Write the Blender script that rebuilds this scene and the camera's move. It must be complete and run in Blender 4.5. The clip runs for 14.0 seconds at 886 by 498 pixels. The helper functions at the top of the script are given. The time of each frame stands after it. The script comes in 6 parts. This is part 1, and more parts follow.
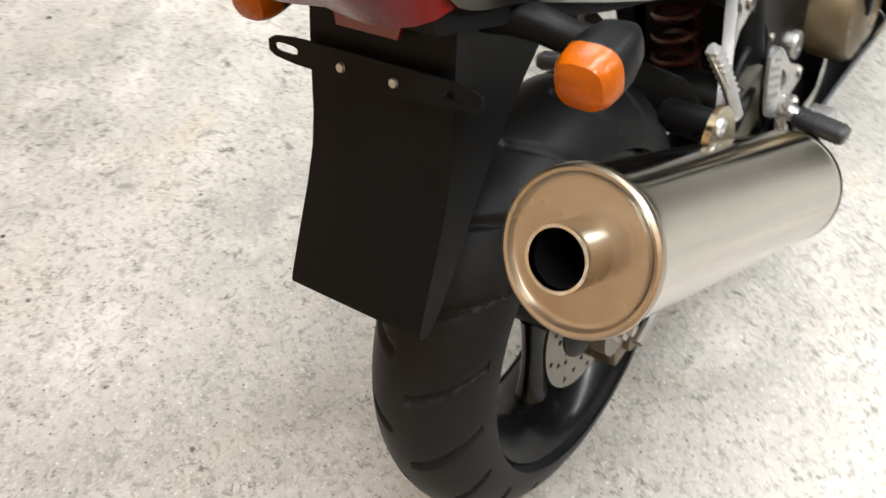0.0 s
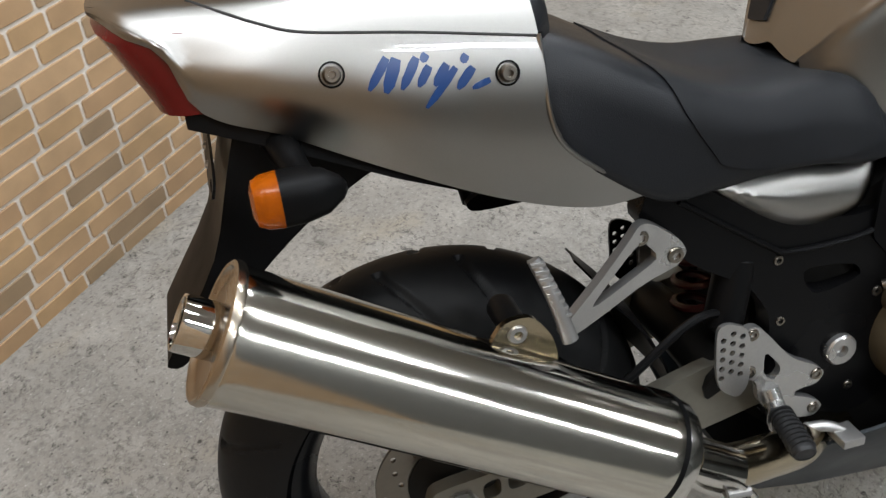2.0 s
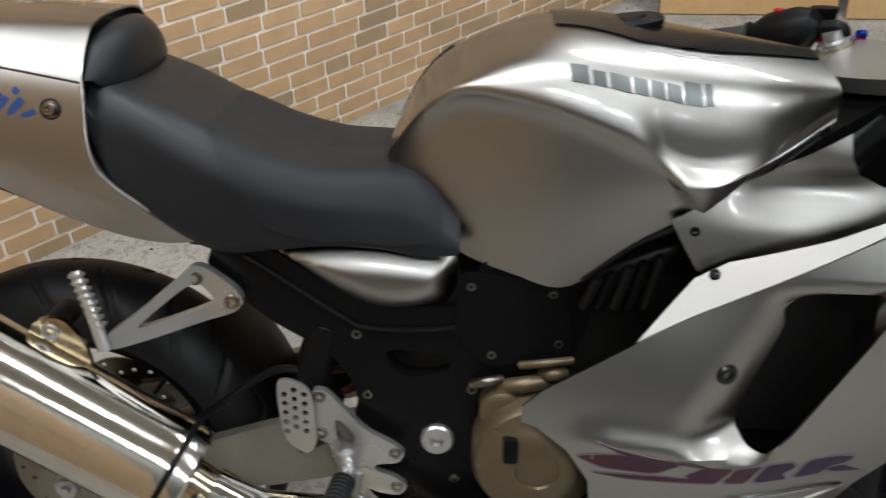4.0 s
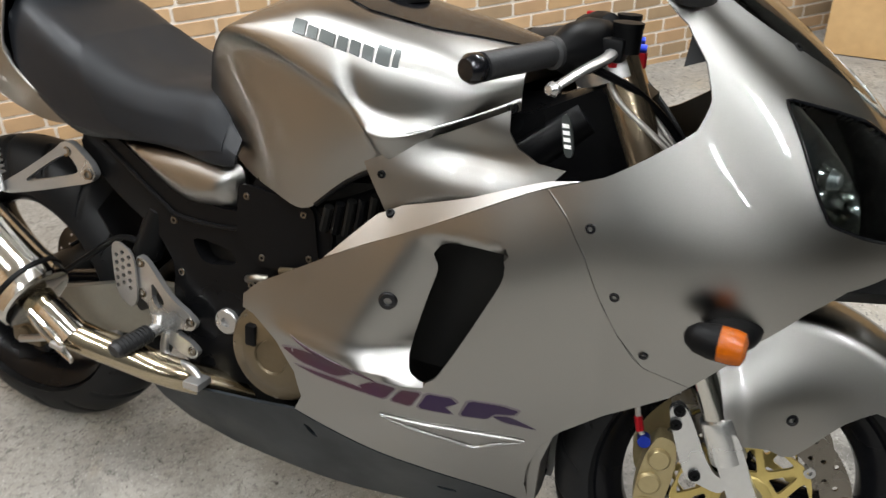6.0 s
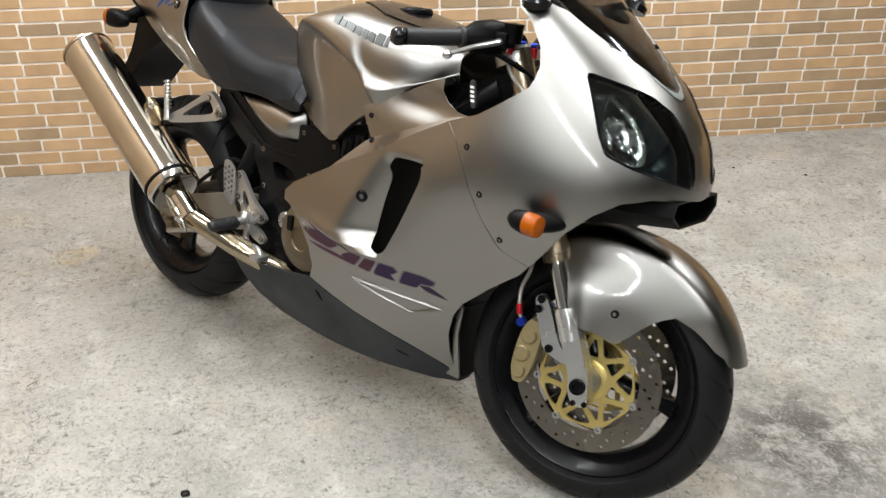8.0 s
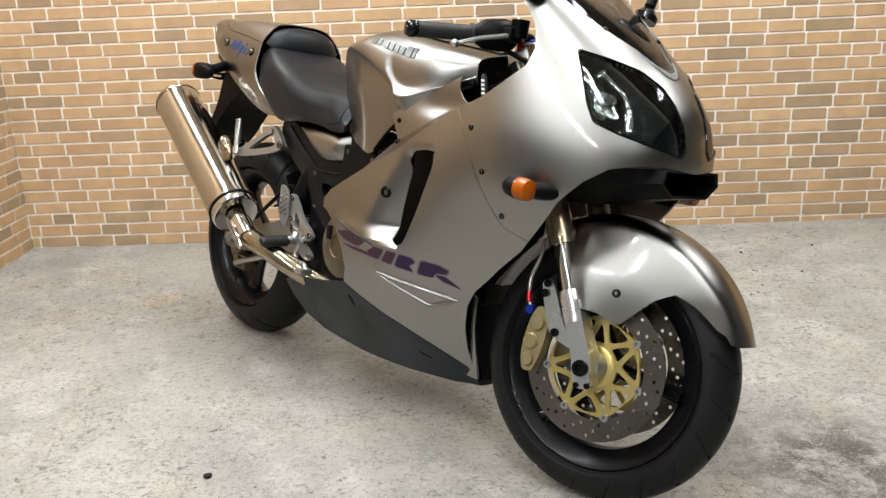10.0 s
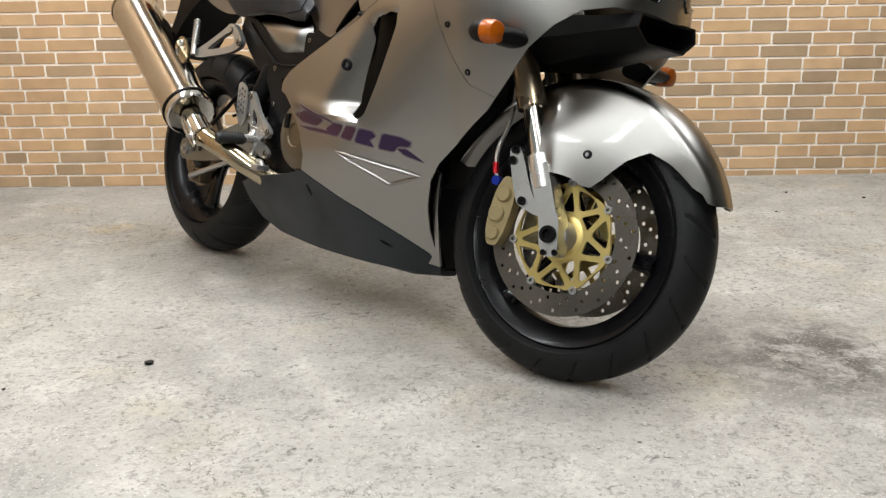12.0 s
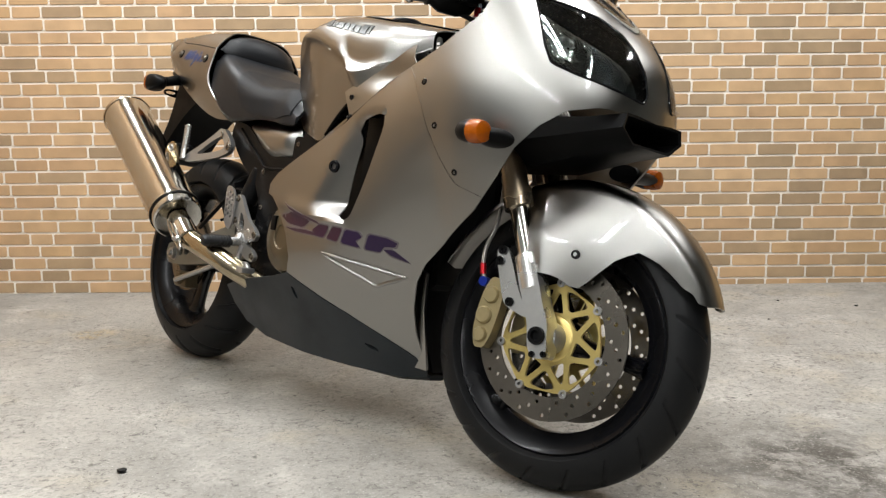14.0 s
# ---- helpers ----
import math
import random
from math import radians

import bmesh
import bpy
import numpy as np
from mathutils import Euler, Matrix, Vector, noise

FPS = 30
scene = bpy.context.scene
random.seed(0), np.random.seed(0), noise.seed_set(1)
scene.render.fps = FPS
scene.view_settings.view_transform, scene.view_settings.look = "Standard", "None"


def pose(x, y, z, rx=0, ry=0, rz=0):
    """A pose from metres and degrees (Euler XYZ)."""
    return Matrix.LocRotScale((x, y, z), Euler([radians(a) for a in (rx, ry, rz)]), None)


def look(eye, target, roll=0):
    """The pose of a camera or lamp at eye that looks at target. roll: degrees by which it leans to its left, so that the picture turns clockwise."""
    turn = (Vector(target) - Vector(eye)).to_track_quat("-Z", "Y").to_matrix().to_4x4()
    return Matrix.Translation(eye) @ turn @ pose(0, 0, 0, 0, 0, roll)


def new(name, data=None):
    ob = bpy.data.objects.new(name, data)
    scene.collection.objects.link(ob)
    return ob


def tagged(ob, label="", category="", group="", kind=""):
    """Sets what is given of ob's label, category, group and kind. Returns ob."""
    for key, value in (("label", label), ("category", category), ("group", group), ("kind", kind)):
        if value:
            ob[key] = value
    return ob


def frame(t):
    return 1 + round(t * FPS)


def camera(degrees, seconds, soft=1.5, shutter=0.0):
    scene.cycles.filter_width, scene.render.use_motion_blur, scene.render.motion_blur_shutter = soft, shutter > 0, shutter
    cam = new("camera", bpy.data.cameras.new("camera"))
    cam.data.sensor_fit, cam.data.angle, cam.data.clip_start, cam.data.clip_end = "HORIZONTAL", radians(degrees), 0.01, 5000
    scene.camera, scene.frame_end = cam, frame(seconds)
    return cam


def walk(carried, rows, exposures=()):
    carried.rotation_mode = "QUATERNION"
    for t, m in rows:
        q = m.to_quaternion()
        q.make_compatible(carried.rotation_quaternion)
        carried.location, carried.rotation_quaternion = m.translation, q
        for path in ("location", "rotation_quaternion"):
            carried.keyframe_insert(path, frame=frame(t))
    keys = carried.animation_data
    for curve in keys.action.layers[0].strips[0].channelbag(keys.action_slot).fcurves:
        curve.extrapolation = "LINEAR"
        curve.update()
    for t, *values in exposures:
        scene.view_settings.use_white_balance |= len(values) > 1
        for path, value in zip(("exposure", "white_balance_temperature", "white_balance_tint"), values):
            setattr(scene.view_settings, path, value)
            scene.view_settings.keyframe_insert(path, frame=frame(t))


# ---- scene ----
from mathutils import geometry

cam = camera(51.9, 14.0, soft=1.3, shutter=0.35)
PATH = [
    (0, (-0.658, 0.261, 1.314), (0.556, -0.037, -0.247), 2.0),
    (0.5, (-0.724, 0.088, 1.326), (0.623, 0.15, -0.151), -0.9),
    (1, (-0.768, -0.132, 1.353), (0.626, 0.144, -0.054), 0.3),
    (1.5, (-0.743, -0.276, 1.358), (0.666, 0.217, 0.027), -3.2),
    (2, (-0.685, -0.445, 1.365), (0.661, 0.269, 0.069), -2.7),
    (2.5, (-0.628, -0.62, 1.38), (0.59, 0.366, 0.137), -6.0),
    (3, (-0.559, -0.877, 1.411), (0.586, 0.255, 0.225), -4.4),
    (3.5, (-0.446, -1.028, 1.414), (0.696, 0.115, 0.235), -3.7),
    (4, (-0.311, -1.174, 1.392), (0.844, -0.013, 0.244), -1.0),
    (4.2, (-0.286, -1.237, 1.39), (0.894, -0.072, 0.271), -0.9),
    (6.3, (0.272, -1.961, 1.403), (0.767, -0.346, 0.333), -1.8),
    (6.5, (0.319, -2.056, 1.407), (0.725, -0.394, 0.371), -1.7),
    (7, (0.402, -2.29, 1.422), (0.599, -0.556, 0.446), -1.0),
    (7.5, (0.428, -2.472, 1.418), (0.574, -0.697, 0.507), -1.2),
    (8, (0.483, -2.669, 1.433), (0.681, -0.903, 0.513), -1.0),
    (8.5, (0.573, -2.765, 1.427), (0.709, -0.983, 0.53), -0.7),
    (8.7, (0.64, -2.788, 1.417), (0.687, -0.988, 0.546), -1.1),
    (10.8, (0.731, -2.937, 0.899), (0.645, -0.986, 0.469), -2.7),
    (11, (0.725, -2.939, 0.87), (0.681, -0.984, 0.451), -1.8),
    (11.5, (0.729, -2.92, 0.807), (0.668, -0.979, 0.329), -0.7),
    (12, (0.736, -2.884, 0.761), (0.717, -0.956, 0.229), -1.1),
    (12.5, (0.741, -2.859, 0.737), (0.702, -0.927, 0.221), -0.7),
    (13, (0.747, -2.856, 0.729), (0.721, -0.889, 0.371), -0.2),
    (13.5, (0.747, -2.857, 0.728), (0.746, -0.877, 0.449), -0.6),
    (14, (0.748, -2.854, 0.728), (0.749, -0.875, 0.44), -0.8),
]
EXPOSURES = [(0.0, 0.04, 6500, 10), (0.5, 0.06, 6500, 10), (1.0, -0.26, 6450, 10), (1.5, -0.62, 6350, 10), (2.0, -1.08, 6250, 10), (3.0, -1.15, 6250, 10), (3.5, -1.10, 6350, 10), (4.2, -0.96, 6350, 10),
             (6.5, -0.55, 6500, 10), (8.5, -0.55, 6550, 10), (12.5, -0.55, 6550, 10), (14.0, -0.65, 6600, 10)]
walk(cam, [(t, look(eye, target, roll)) for t, eye, target, roll in PATH], EXPOSURES)

# ---- light ----
world = bpy.data.worlds.new("world")
scene.world = world
world.use_nodes = True
world.node_tree.nodes["Background"].inputs[0].default_value = (0.95, 0.98, 1.0, 1)
world.node_tree.nodes["Background"].inputs[1].default_value = 0.005
CEILING = 2.75
TUBES = [(-0.75, 0.1), (0.30, -0.30), (1.75, -0.15), (-0.85, -1.9), (0.75, -1.9), (-0.85, -3.5), (1.55, -3.5), (3.0, -0.4), (-0.85, -5.1), (-0.85, -6.7)]
for tx, ty in TUBES:
    for side in (-0.055, 0.055):
        lamp = bpy.data.lights.new("fluorescent_light", "AREA")
        lamp.shape, lamp.size, lamp.size_y = "RECTANGLE", 0.035, 1.15
        lamp.energy, lamp.color = 33.0, (0.95, 0.983, 1.0)
        new("fluorescent_light", lamp).matrix_world = pose(tx + side, ty, CEILING - 0.115)


# ---- materials ----
def material(name, color, rough=0.5, metal=0.0, coat=0.0, spec=0.5, grain=0.0, scale=60.0, bump=0.0, tint=None, mottle=6.0, wear=0.0):
    """A procedural surface: two scales of noise vary colour and roughness; bump is fine relief."""
    m = bpy.data.materials.new(name)
    m.use_nodes = True
    nt = m.node_tree
    b = nt.nodes["Principled BSDF"]
    b.inputs["Base Color"].default_value = (*color, 1)
    b.inputs["Roughness"].default_value = rough
    b.inputs["Metallic"].default_value = metal
    b.inputs["Coat Weight"].default_value = coat
    b.inputs["Coat Roughness"].default_value = 0.06
    b.inputs["Specular IOR Level"].default_value = spec
    tc = nt.nodes.new("ShaderNodeTexCoord")
    fine = nt.nodes.new("ShaderNodeTexNoise")
    fine.inputs["Scale"].default_value, fine.inputs["Detail"].default_value = scale, 4
    wide = nt.nodes.new("ShaderNodeTexNoise")
    wide.inputs["Scale"].default_value, wide.inputs["Detail"].default_value = mottle, 5
    nt.links.new(tc.outputs["Object"], fine.inputs["Vector"])
    nt.links.new(tc.outputs["Object"], wide.inputs["Vector"])
    if grain or tint:
        mix = nt.nodes.new("ShaderNodeMix")
        mix.data_type = "RGBA"
        ramp = nt.nodes.new("ShaderNodeMapRange")
        ramp.inputs["From Min"].default_value, ramp.inputs["From Max"].default_value = 0.35, 0.68
        nt.links.new(wide.outputs["Fac"], ramp.inputs["Value"])
        nt.links.new(ramp.outputs["Result"], mix.inputs["Factor"])
        mix.inputs["A"].default_value = (*color, 1)
        mix.inputs["B"].default_value = (*(tint or [c * (1 - grain) for c in color]), 1)
        mul = nt.nodes.new("ShaderNodeMix")
        mul.data_type, mul.blend_type = "RGBA", "MULTIPLY"
        mul.inputs["Factor"].default_value = min(1.0, grain * 2)
        nt.links.new(mix.outputs["Result"], mul.inputs["A"])
        nt.links.new(fine.outputs["Fac"], mul.inputs["B"])
        lift = nt.nodes.new("ShaderNodeMapRange")
        lift.inputs["To Min"].default_value, lift.inputs["To Max"].default_value = 0.75, 1.25
        nt.links.new(fine.outputs["Fac"], lift.inputs["Value"])
        nt.links.new(lift.outputs["Result"], mul.inputs["B"])
        nt.links.new(mul.outputs["Result"], b.inputs["Base Color"])
    if wear:
        rr = nt.nodes.new("ShaderNodeMapRange")
        rr.inputs["From Min"].default_value, rr.inputs["From Max"].default_value = 0.3, 0.7
        rr.inputs["To Min"].default_value, rr.inputs["To Max"].default_value = max(0.02, rough - wear), rough + wear
        nt.links.new(wide.outputs["Fac"], rr.inputs["Value"])
        nt.links.new(rr.outputs["Result"], b.inputs["Roughness"])
    if bump:
        bp = nt.nodes.new("ShaderNodeBump")
        bp.inputs["Strength"].default_value, bp.inputs["Distance"].default_value = 0.6, bump
        nt.links.new(fine.outputs["Fac"], bp.inputs["Height"])
        nt.links.new(bp.outputs["Normal"], b.inputs["Normal"])
    return m


def flake_paint(name, color, rough, coat_rough=0.035):
    """Metallic flake under clear lacquer: a soft metal lobe with a sharp gloss over it."""
    m = bpy.data.materials.new(name)
    m.use_nodes = True
    nt = m.node_tree
    out = nt.nodes["Material Output"]
    nt.nodes.remove(nt.nodes["Principled BSDF"])
    flake, lacquer, mix, fr = (nt.nodes.new(k) for k in ("ShaderNodeBsdfAnisotropic", "ShaderNodeBsdfAnisotropic", "ShaderNodeMixShader", "ShaderNodeFresnel"))
    flake.distribution = lacquer.distribution = "BECKMANN"
    lacquer.inputs["Roughness"].default_value = coat_rough
    fr.inputs["IOR"].default_value = 1.45
    tc = nt.nodes.new("ShaderNodeTexCoord")
    fine, wide = nt.nodes.new("ShaderNodeTexNoise"), nt.nodes.new("ShaderNodeTexNoise")
    fine.inputs["Scale"].default_value, fine.inputs["Detail"].default_value = 1400, 2
    wide.inputs["Scale"].default_value, wide.inputs["Detail"].default_value = 5, 5
    lift, rr = nt.nodes.new("ShaderNodeMapRange"), nt.nodes.new("ShaderNodeMapRange")
    lift.inputs["To Min"].default_value, lift.inputs["To Max"].default_value = 0.88, 1.12
    rr.inputs["To Min"].default_value, rr.inputs["To Max"].default_value = rough - 0.03, rough + 0.03
    mul = nt.nodes.new("ShaderNodeMix")
    mul.data_type, mul.blend_type = "RGBA", "MULTIPLY"
    mul.inputs["Factor"].default_value = 1.0
    mul.inputs["A"].default_value = (*color, 1)
    for n in (fine, wide):
        nt.links.new(tc.outputs["Object"], n.inputs["Vector"])
    nt.links.new(fine.outputs["Fac"], lift.inputs["Value"])
    nt.links.new(lift.outputs["Result"], mul.inputs["B"])
    nt.links.new(mul.outputs["Result"], flake.inputs["Color"])
    nt.links.new(wide.outputs["Fac"], rr.inputs["Value"])
    nt.links.new(rr.outputs["Result"], flake.inputs["Roughness"])
    nt.links.new(fr.outputs["Fac"], mix.inputs["Fac"])
    nt.links.new(flake.outputs["BSDF"], mix.inputs[1])
    nt.links.new(lacquer.outputs["BSDF"], mix.inputs[2])
    nt.links.new(mix.outputs["Shader"], out.inputs["Surface"])
    return m


def see_through(name, color, gloss_rough=0.03, body=0.75):
    """A tinted pane: mostly transparent colour with a glossy face."""
    m = bpy.data.materials.new(name)
    m.use_nodes = True
    nt = m.node_tree
    out = nt.nodes["Material Output"]
    nt.nodes.remove(nt.nodes["Principled BSDF"])
    clear, gloss, mix, fr = (nt.nodes.new(k) for k in ("ShaderNodeBsdfTransparent", "ShaderNodeBsdfGlossy", "ShaderNodeMixShader", "ShaderNodeFresnel"))
    clear.inputs["Color"].default_value = (*color, 1)
    gloss.inputs["Roughness"].default_value = gloss_rough
    fr.inputs["IOR"].default_value = 1.5
    nt.links.new(fr.outputs["Fac"], mix.inputs["Fac"])
    nt.links.new(clear.outputs["BSDF"], mix.inputs[1])
    nt.links.new(gloss.outputs["BSDF"], mix.inputs[2])
    nt.links.new(mix.outputs["Shader"], out.inputs["Surface"])
    return m


SILVER = flake_paint("silver paint", (0.250, 0.242, 0.230), 0.41)
BLACK = material("black plastic", (0.0026, 0.0026, 0.0028), 0.44, spec=0.09, grain=0.3, scale=400, bump=0.0003, wear=0.1)
GLOSS = material("gloss black", (0.0032, 0.0033, 0.0040), 0.18, spec=0.22, coat=0.12, wear=0.05, grain=0.2, scale=30)
BELLY = material("dark blue grey plastic", (0.010, 0.0135, 0.0165), 0.46, spec=0.25, grain=0.25, scale=200, bump=0.0002, wear=0.12)
RUBBER = material("tyre rubber", (0.0065, 0.0067, 0.0072), 0.44, spec=0.12, grain=0.35, scale=120, bump=0.0003, wear=0.10, tint=(0.0095, 0.0094, 0.0092))
GRIP = material("grip rubber", (0.010, 0.010, 0.0105), 0.5, spec=0.35, grain=0.2, scale=300, bump=0.0006)
VINYL = material("seat vinyl", (0.0070, 0.0078, 0.0094), 0.38, spec=0.22, grain=0.25, scale=700, bump=0.0006, wear=0.08)
SUEDE = material("ribbed seat vinyl", (0.0085, 0.0093, 0.0108), 0.50, spec=0.16, grain=0.3, scale=900, bump=0.0008, wear=0.06)
CHROME = material("polished stainless", (0.54, 0.525, 0.49), 0.10, 1.0, grain=0.08, scale=40, wear=0.06, mottle=9, bump=0.0001)
BRUSHED = material("brushed stainless", (0.53, 0.508, 0.455), 0.125, 1.0, grain=0.12, scale=30, wear=0.035, mottle=3, bump=0.00015)
PIPE = material("heat tinted stainless", (0.40, 0.35, 0.26), 0.16, 1.0, grain=0.15, scale=25, wear=0.08, tint=(0.33, 0.26, 0.16))
CAP = material("stained steel cap", (0.40, 0.350, 0.285), 0.30, 1.0, grain=0.2, scale=30, wear=0.1, tint=(0.33, 0.265, 0.195))
ALLOY = material("cast aluminium", (0.40, 0.396, 0.388), 0.33, 0.88, grain=0.15, scale=250, bump=0.0002, wear=0.08)
POLISHED = material("polished cast alloy", (0.66, 0.655, 0.64), 0.26, 0.95, grain=0.12, scale=120, wear=0.06)
RIM = material("black enamelled rim", (0.0032, 0.0033, 0.0040), 0.28, spec=0.12, coat=0.05, grain=0.2, scale=60, wear=0.06)
ARM = material("satin grey aluminium", (0.16, 0.152, 0.125), 0.42, 0.5, grain=0.15, scale=120, wear=0.1)
STEEL = material("brake disc steel", (0.205, 0.185, 0.158), 0.28, 1.0, grain=0.2, scale=90, wear=0.08)
GOLD = material("gold anodised carrier", (0.52, 0.40, 0.14), 0.32, 0.75, grain=0.15, scale=120, wear=0.08)
CALIPER = material("gold brake caliper", (0.34, 0.275, 0.145), 0.40, 0.7, grain=0.2, scale=120, wear=0.08)
FORK = material("bronze fork tube", (0.45, 0.36, 0.25), 0.25, 0.95, grain=0.12, scale=60, wear=0.06)
ENGINE = material("dark engine metal, duct shade", (0.0055, 0.0053, 0.0048), 0.48, 0.1, spec=0.18, grain=0.3, scale=60, bump=0.0006, wear=0.1)
COVER = material("bronze engine cover", (0.105, 0.080, 0.047), 0.38, 0.6, grain=0.2, scale=100, wear=0.08)
FRAME = material("black alloy beam", (0.0030, 0.0030, 0.0033), 0.32, 0.0, spec=0.09, grain=0.3, scale=200, wear=0.1)
AMBER = material("amber lens", (0.33, 0.070, 0.0004), 0.25, spec=0.2, coat=0.06, grain=0.6, scale=110, bump=0.002, wear=0.05)
RED = material("red lens", (0.085, 0.0010, 0.0020), 0.12, spec=0.30, coat=0.25, grain=0.15, scale=200, bump=0.0008)
BLUE = material("blue decal", (0.005, 0.030, 0.115), 0.3, grain=0.15, scale=200)
PURPLE = material("purple decal", (0.020, 0.008, 0.030), 0.45, spec=0.2, grain=0.2, scale=100, tint=(0.018, 0.010, 0.032))
MAROON = material("maroon decal", (0.042, 0.014, 0.020), 0.45, spec=0.2, grain=0.2, scale=100, tint=(0.032, 0.011, 0.034))
OUTLINE = material("pale decal edge", (0.10, 0.085, 0.09), 0.35, grain=0.1, scale=100)
BADGE = material("grey badge", (0.050, 0.056, 0.054), 0.35, 0.5, grain=0.1, scale=100)
REFLEX = material("dark red reflector", (0.10, 0.004, 0.007), 0.30, coat=0.3, grain=0.15, scale=300, bump=0.0006)
REDANO = material("red anodised", (0.40, 0.008, 0.015), 0.3, 0.7, grain=0.1)
SPRING = material("dark red spring", (0.04, 0.0025, 0.0025), 0.4, grain=0.1)
BLUEANO = material("blue anodised", (0.01, 0.03, 0.30), 0.3, 0.7, grain=0.1)
HOSE = material("braided hose", (0.36, 0.34, 0.31), 0.4, 0.7, grain=0.35, scale=900, bump=0.0005)
DARKLINE = material("panel gap", (0.01, 0.01, 0.01), 0.7)
LINE = material("pale panel edge", (0.26, 0.255, 0.25), 0.4, grain=0.2)
WHITE = material("white enamel", (0.8, 0.8, 0.78), 0.4, grain=0.05)
SMOKE = see_through("smoked screen", (0.90, 0.88, 0.85))
LENS = see_through("clear headlight lens", (0.80, 0.84, 0.84))
BOWL = material("dark lamp bowl", (0.018, 0.022, 0.026), 0.14, 0.4, coat=0.4, grain=0.1)
PLY = material("plywood", (0.48, 0.31, 0.14), 0.6, grain=0.25, scale=30, mottle=3, tint=(0.40, 0.24, 0.10), bump=0.0006)
PLASTER = material("painted plaster", (0.50, 0.50, 0.485), 0.8, grain=0.15, scale=40, mottle=2, bump=0.001)
PLAIN = material("grey unseen wall", (0.13, 0.13, 0.125), 0.7, grain=0.08, scale=40, mottle=2, bump=0.0006)
# tone of the unseen east and south walls
DARK_WALL = material("dark unseen wall", (0.075, 0.078, 0.070), 0.6, 0.2, grain=0.2, scale=40, mottle=2)
MORTAR = material("cream mortar", (0.72, 0.665, 0.59), 0.85, grain=0.2, scale=150, bump=0.001, mottle=5)


def concrete():
    m = material("concrete", (0.312, 0.3003, 0.2769), 0.62)
    nt = m.node_tree
    b = nt.nodes["Principled BSDF"]
    tc = nt.nodes.new("ShaderNodeTexCoord")

    def noise_at(scale, detail, rough=0.6, low=0.4, high=0.65, warp=0.0):
        n = nt.nodes.new("ShaderNodeTexNoise")
        n.inputs["Scale"].default_value, n.inputs["Detail"].default_value, n.inputs["Roughness"].default_value = scale, detail, rough
        n.inputs["Distortion"].default_value = warp
        nt.links.new(tc.outputs["Object"], n.inputs["Vector"])
        r = nt.nodes.new("ShaderNodeMapRange")
        r.inputs["From Min"].default_value, r.inputs["From Max"].default_value = low, high
        nt.links.new(n.outputs["Fac"], r.inputs["Value"])
        return n, r

    def blend(a, color, fac, how="MIX"):
        x = nt.nodes.new("ShaderNodeMix")
        x.data_type, x.blend_type = "RGBA", how
        nt.links.new(a, x.inputs["A"])
        x.inputs["B"].default_value = (*color, 1)
        nt.links.new(fac, x.inputs["Factor"])
        return x.outputs["Result"]

    base = nt.nodes.new("ShaderNodeRGB")
    base.outputs[0].default_value = (0.3081, 0.2886, 0.259, 1)
    cloud = noise_at(2.2, 8, 0.75, 0.36, 0.64, 0.3)
    pale = noise_at(5.0, 7, 0.7, 0.50, 0.70, 0.3)
    grit = noise_at(70, 5, 0.75, 0.53, 0.63)
    pits = noise_at(24, 7, 0.82, 0.585, 0.65, 0.3)
    oil = noise_at(3.0, 8, 0.75, 0.54, 0.68, 0.7)
    warm = noise_at(3.1, 4, 0.6, 0.55, 0.75, 0.2)
    c = blend(base.outputs[0], (0.1989, 0.1895, 0.17), cloud[1].outputs["Result"])
    c = blend(c, (0.3705, 0.3487, 0.3159), pale[1].outputs["Result"])
    c = blend(c, (0.312, 0.273, 0.2106), warm[1].outputs["Result"])
    # the broad damp stain beside the front wheel
    sep = nt.nodes.new("ShaderNodeVectorMath")
    sep.operation = "DISTANCE"
    nt.links.new(tc.outputs["Object"], sep.inputs[0])
    sep.inputs[1].default_value = (1.53, -1.06, 0)
    near = nt.nodes.new("ShaderNodeMapRange")
    near.inputs["From Min"].default_value, near.inputs["From Max"].default_value = 0.33, 0.10
    nt.links.new(sep.outputs["Value"], near.inputs["Value"])
    lump = noise_at(11, 10, 0.76, 0.43, 0.55, 0.4)
    both = nt.nodes.new("ShaderNodeMath")
    both.operation = "MULTIPLY"
    nt.links.new(near.outputs["Result"], both.inputs[0])
    nt.links.new(lump[1].outputs["Result"], both.inputs[1])
    c = blend(c, (0.050, 0.043, 0.034), both.outputs[0])
    # a small yellowish stain near the wall
    spot = nt.nodes.new("ShaderNodeVectorMath")
    spot.operation = "DISTANCE"
    nt.links.new(tc.outputs["Object"], spot.inputs[0])
    spot.inputs[1].default_value = (-0.46, 0.22, 0)
    ring = nt.nodes.new("ShaderNodeMapRange")
    ring.inputs["From Min"].default_value, ring.inputs["From Max"].default_value = 0.09, 0.02
    nt.links.new(spot.outputs["Value"], ring.inputs["Value"])
    blot = nt.nodes.new("ShaderNodeMath")
    blot.operation = "MULTIPLY"
    nt.links.new(ring.outputs["Result"], blot.inputs[0])
    nt.links.new(lump[1].outputs["Result"], blot.inputs[1])
    c = blend(c, (0.36, 0.25, 0.10), blot.outputs[0])
    half = nt.nodes.new("ShaderNodeMath")
    half.operation = "MULTIPLY"
    half.inputs[1].default_value = 0.45
    nt.links.new(oil[1].outputs["Result"], half.inputs[0])
    c = blend(c, (0.16, 0.148, 0.132), half.outputs[0])
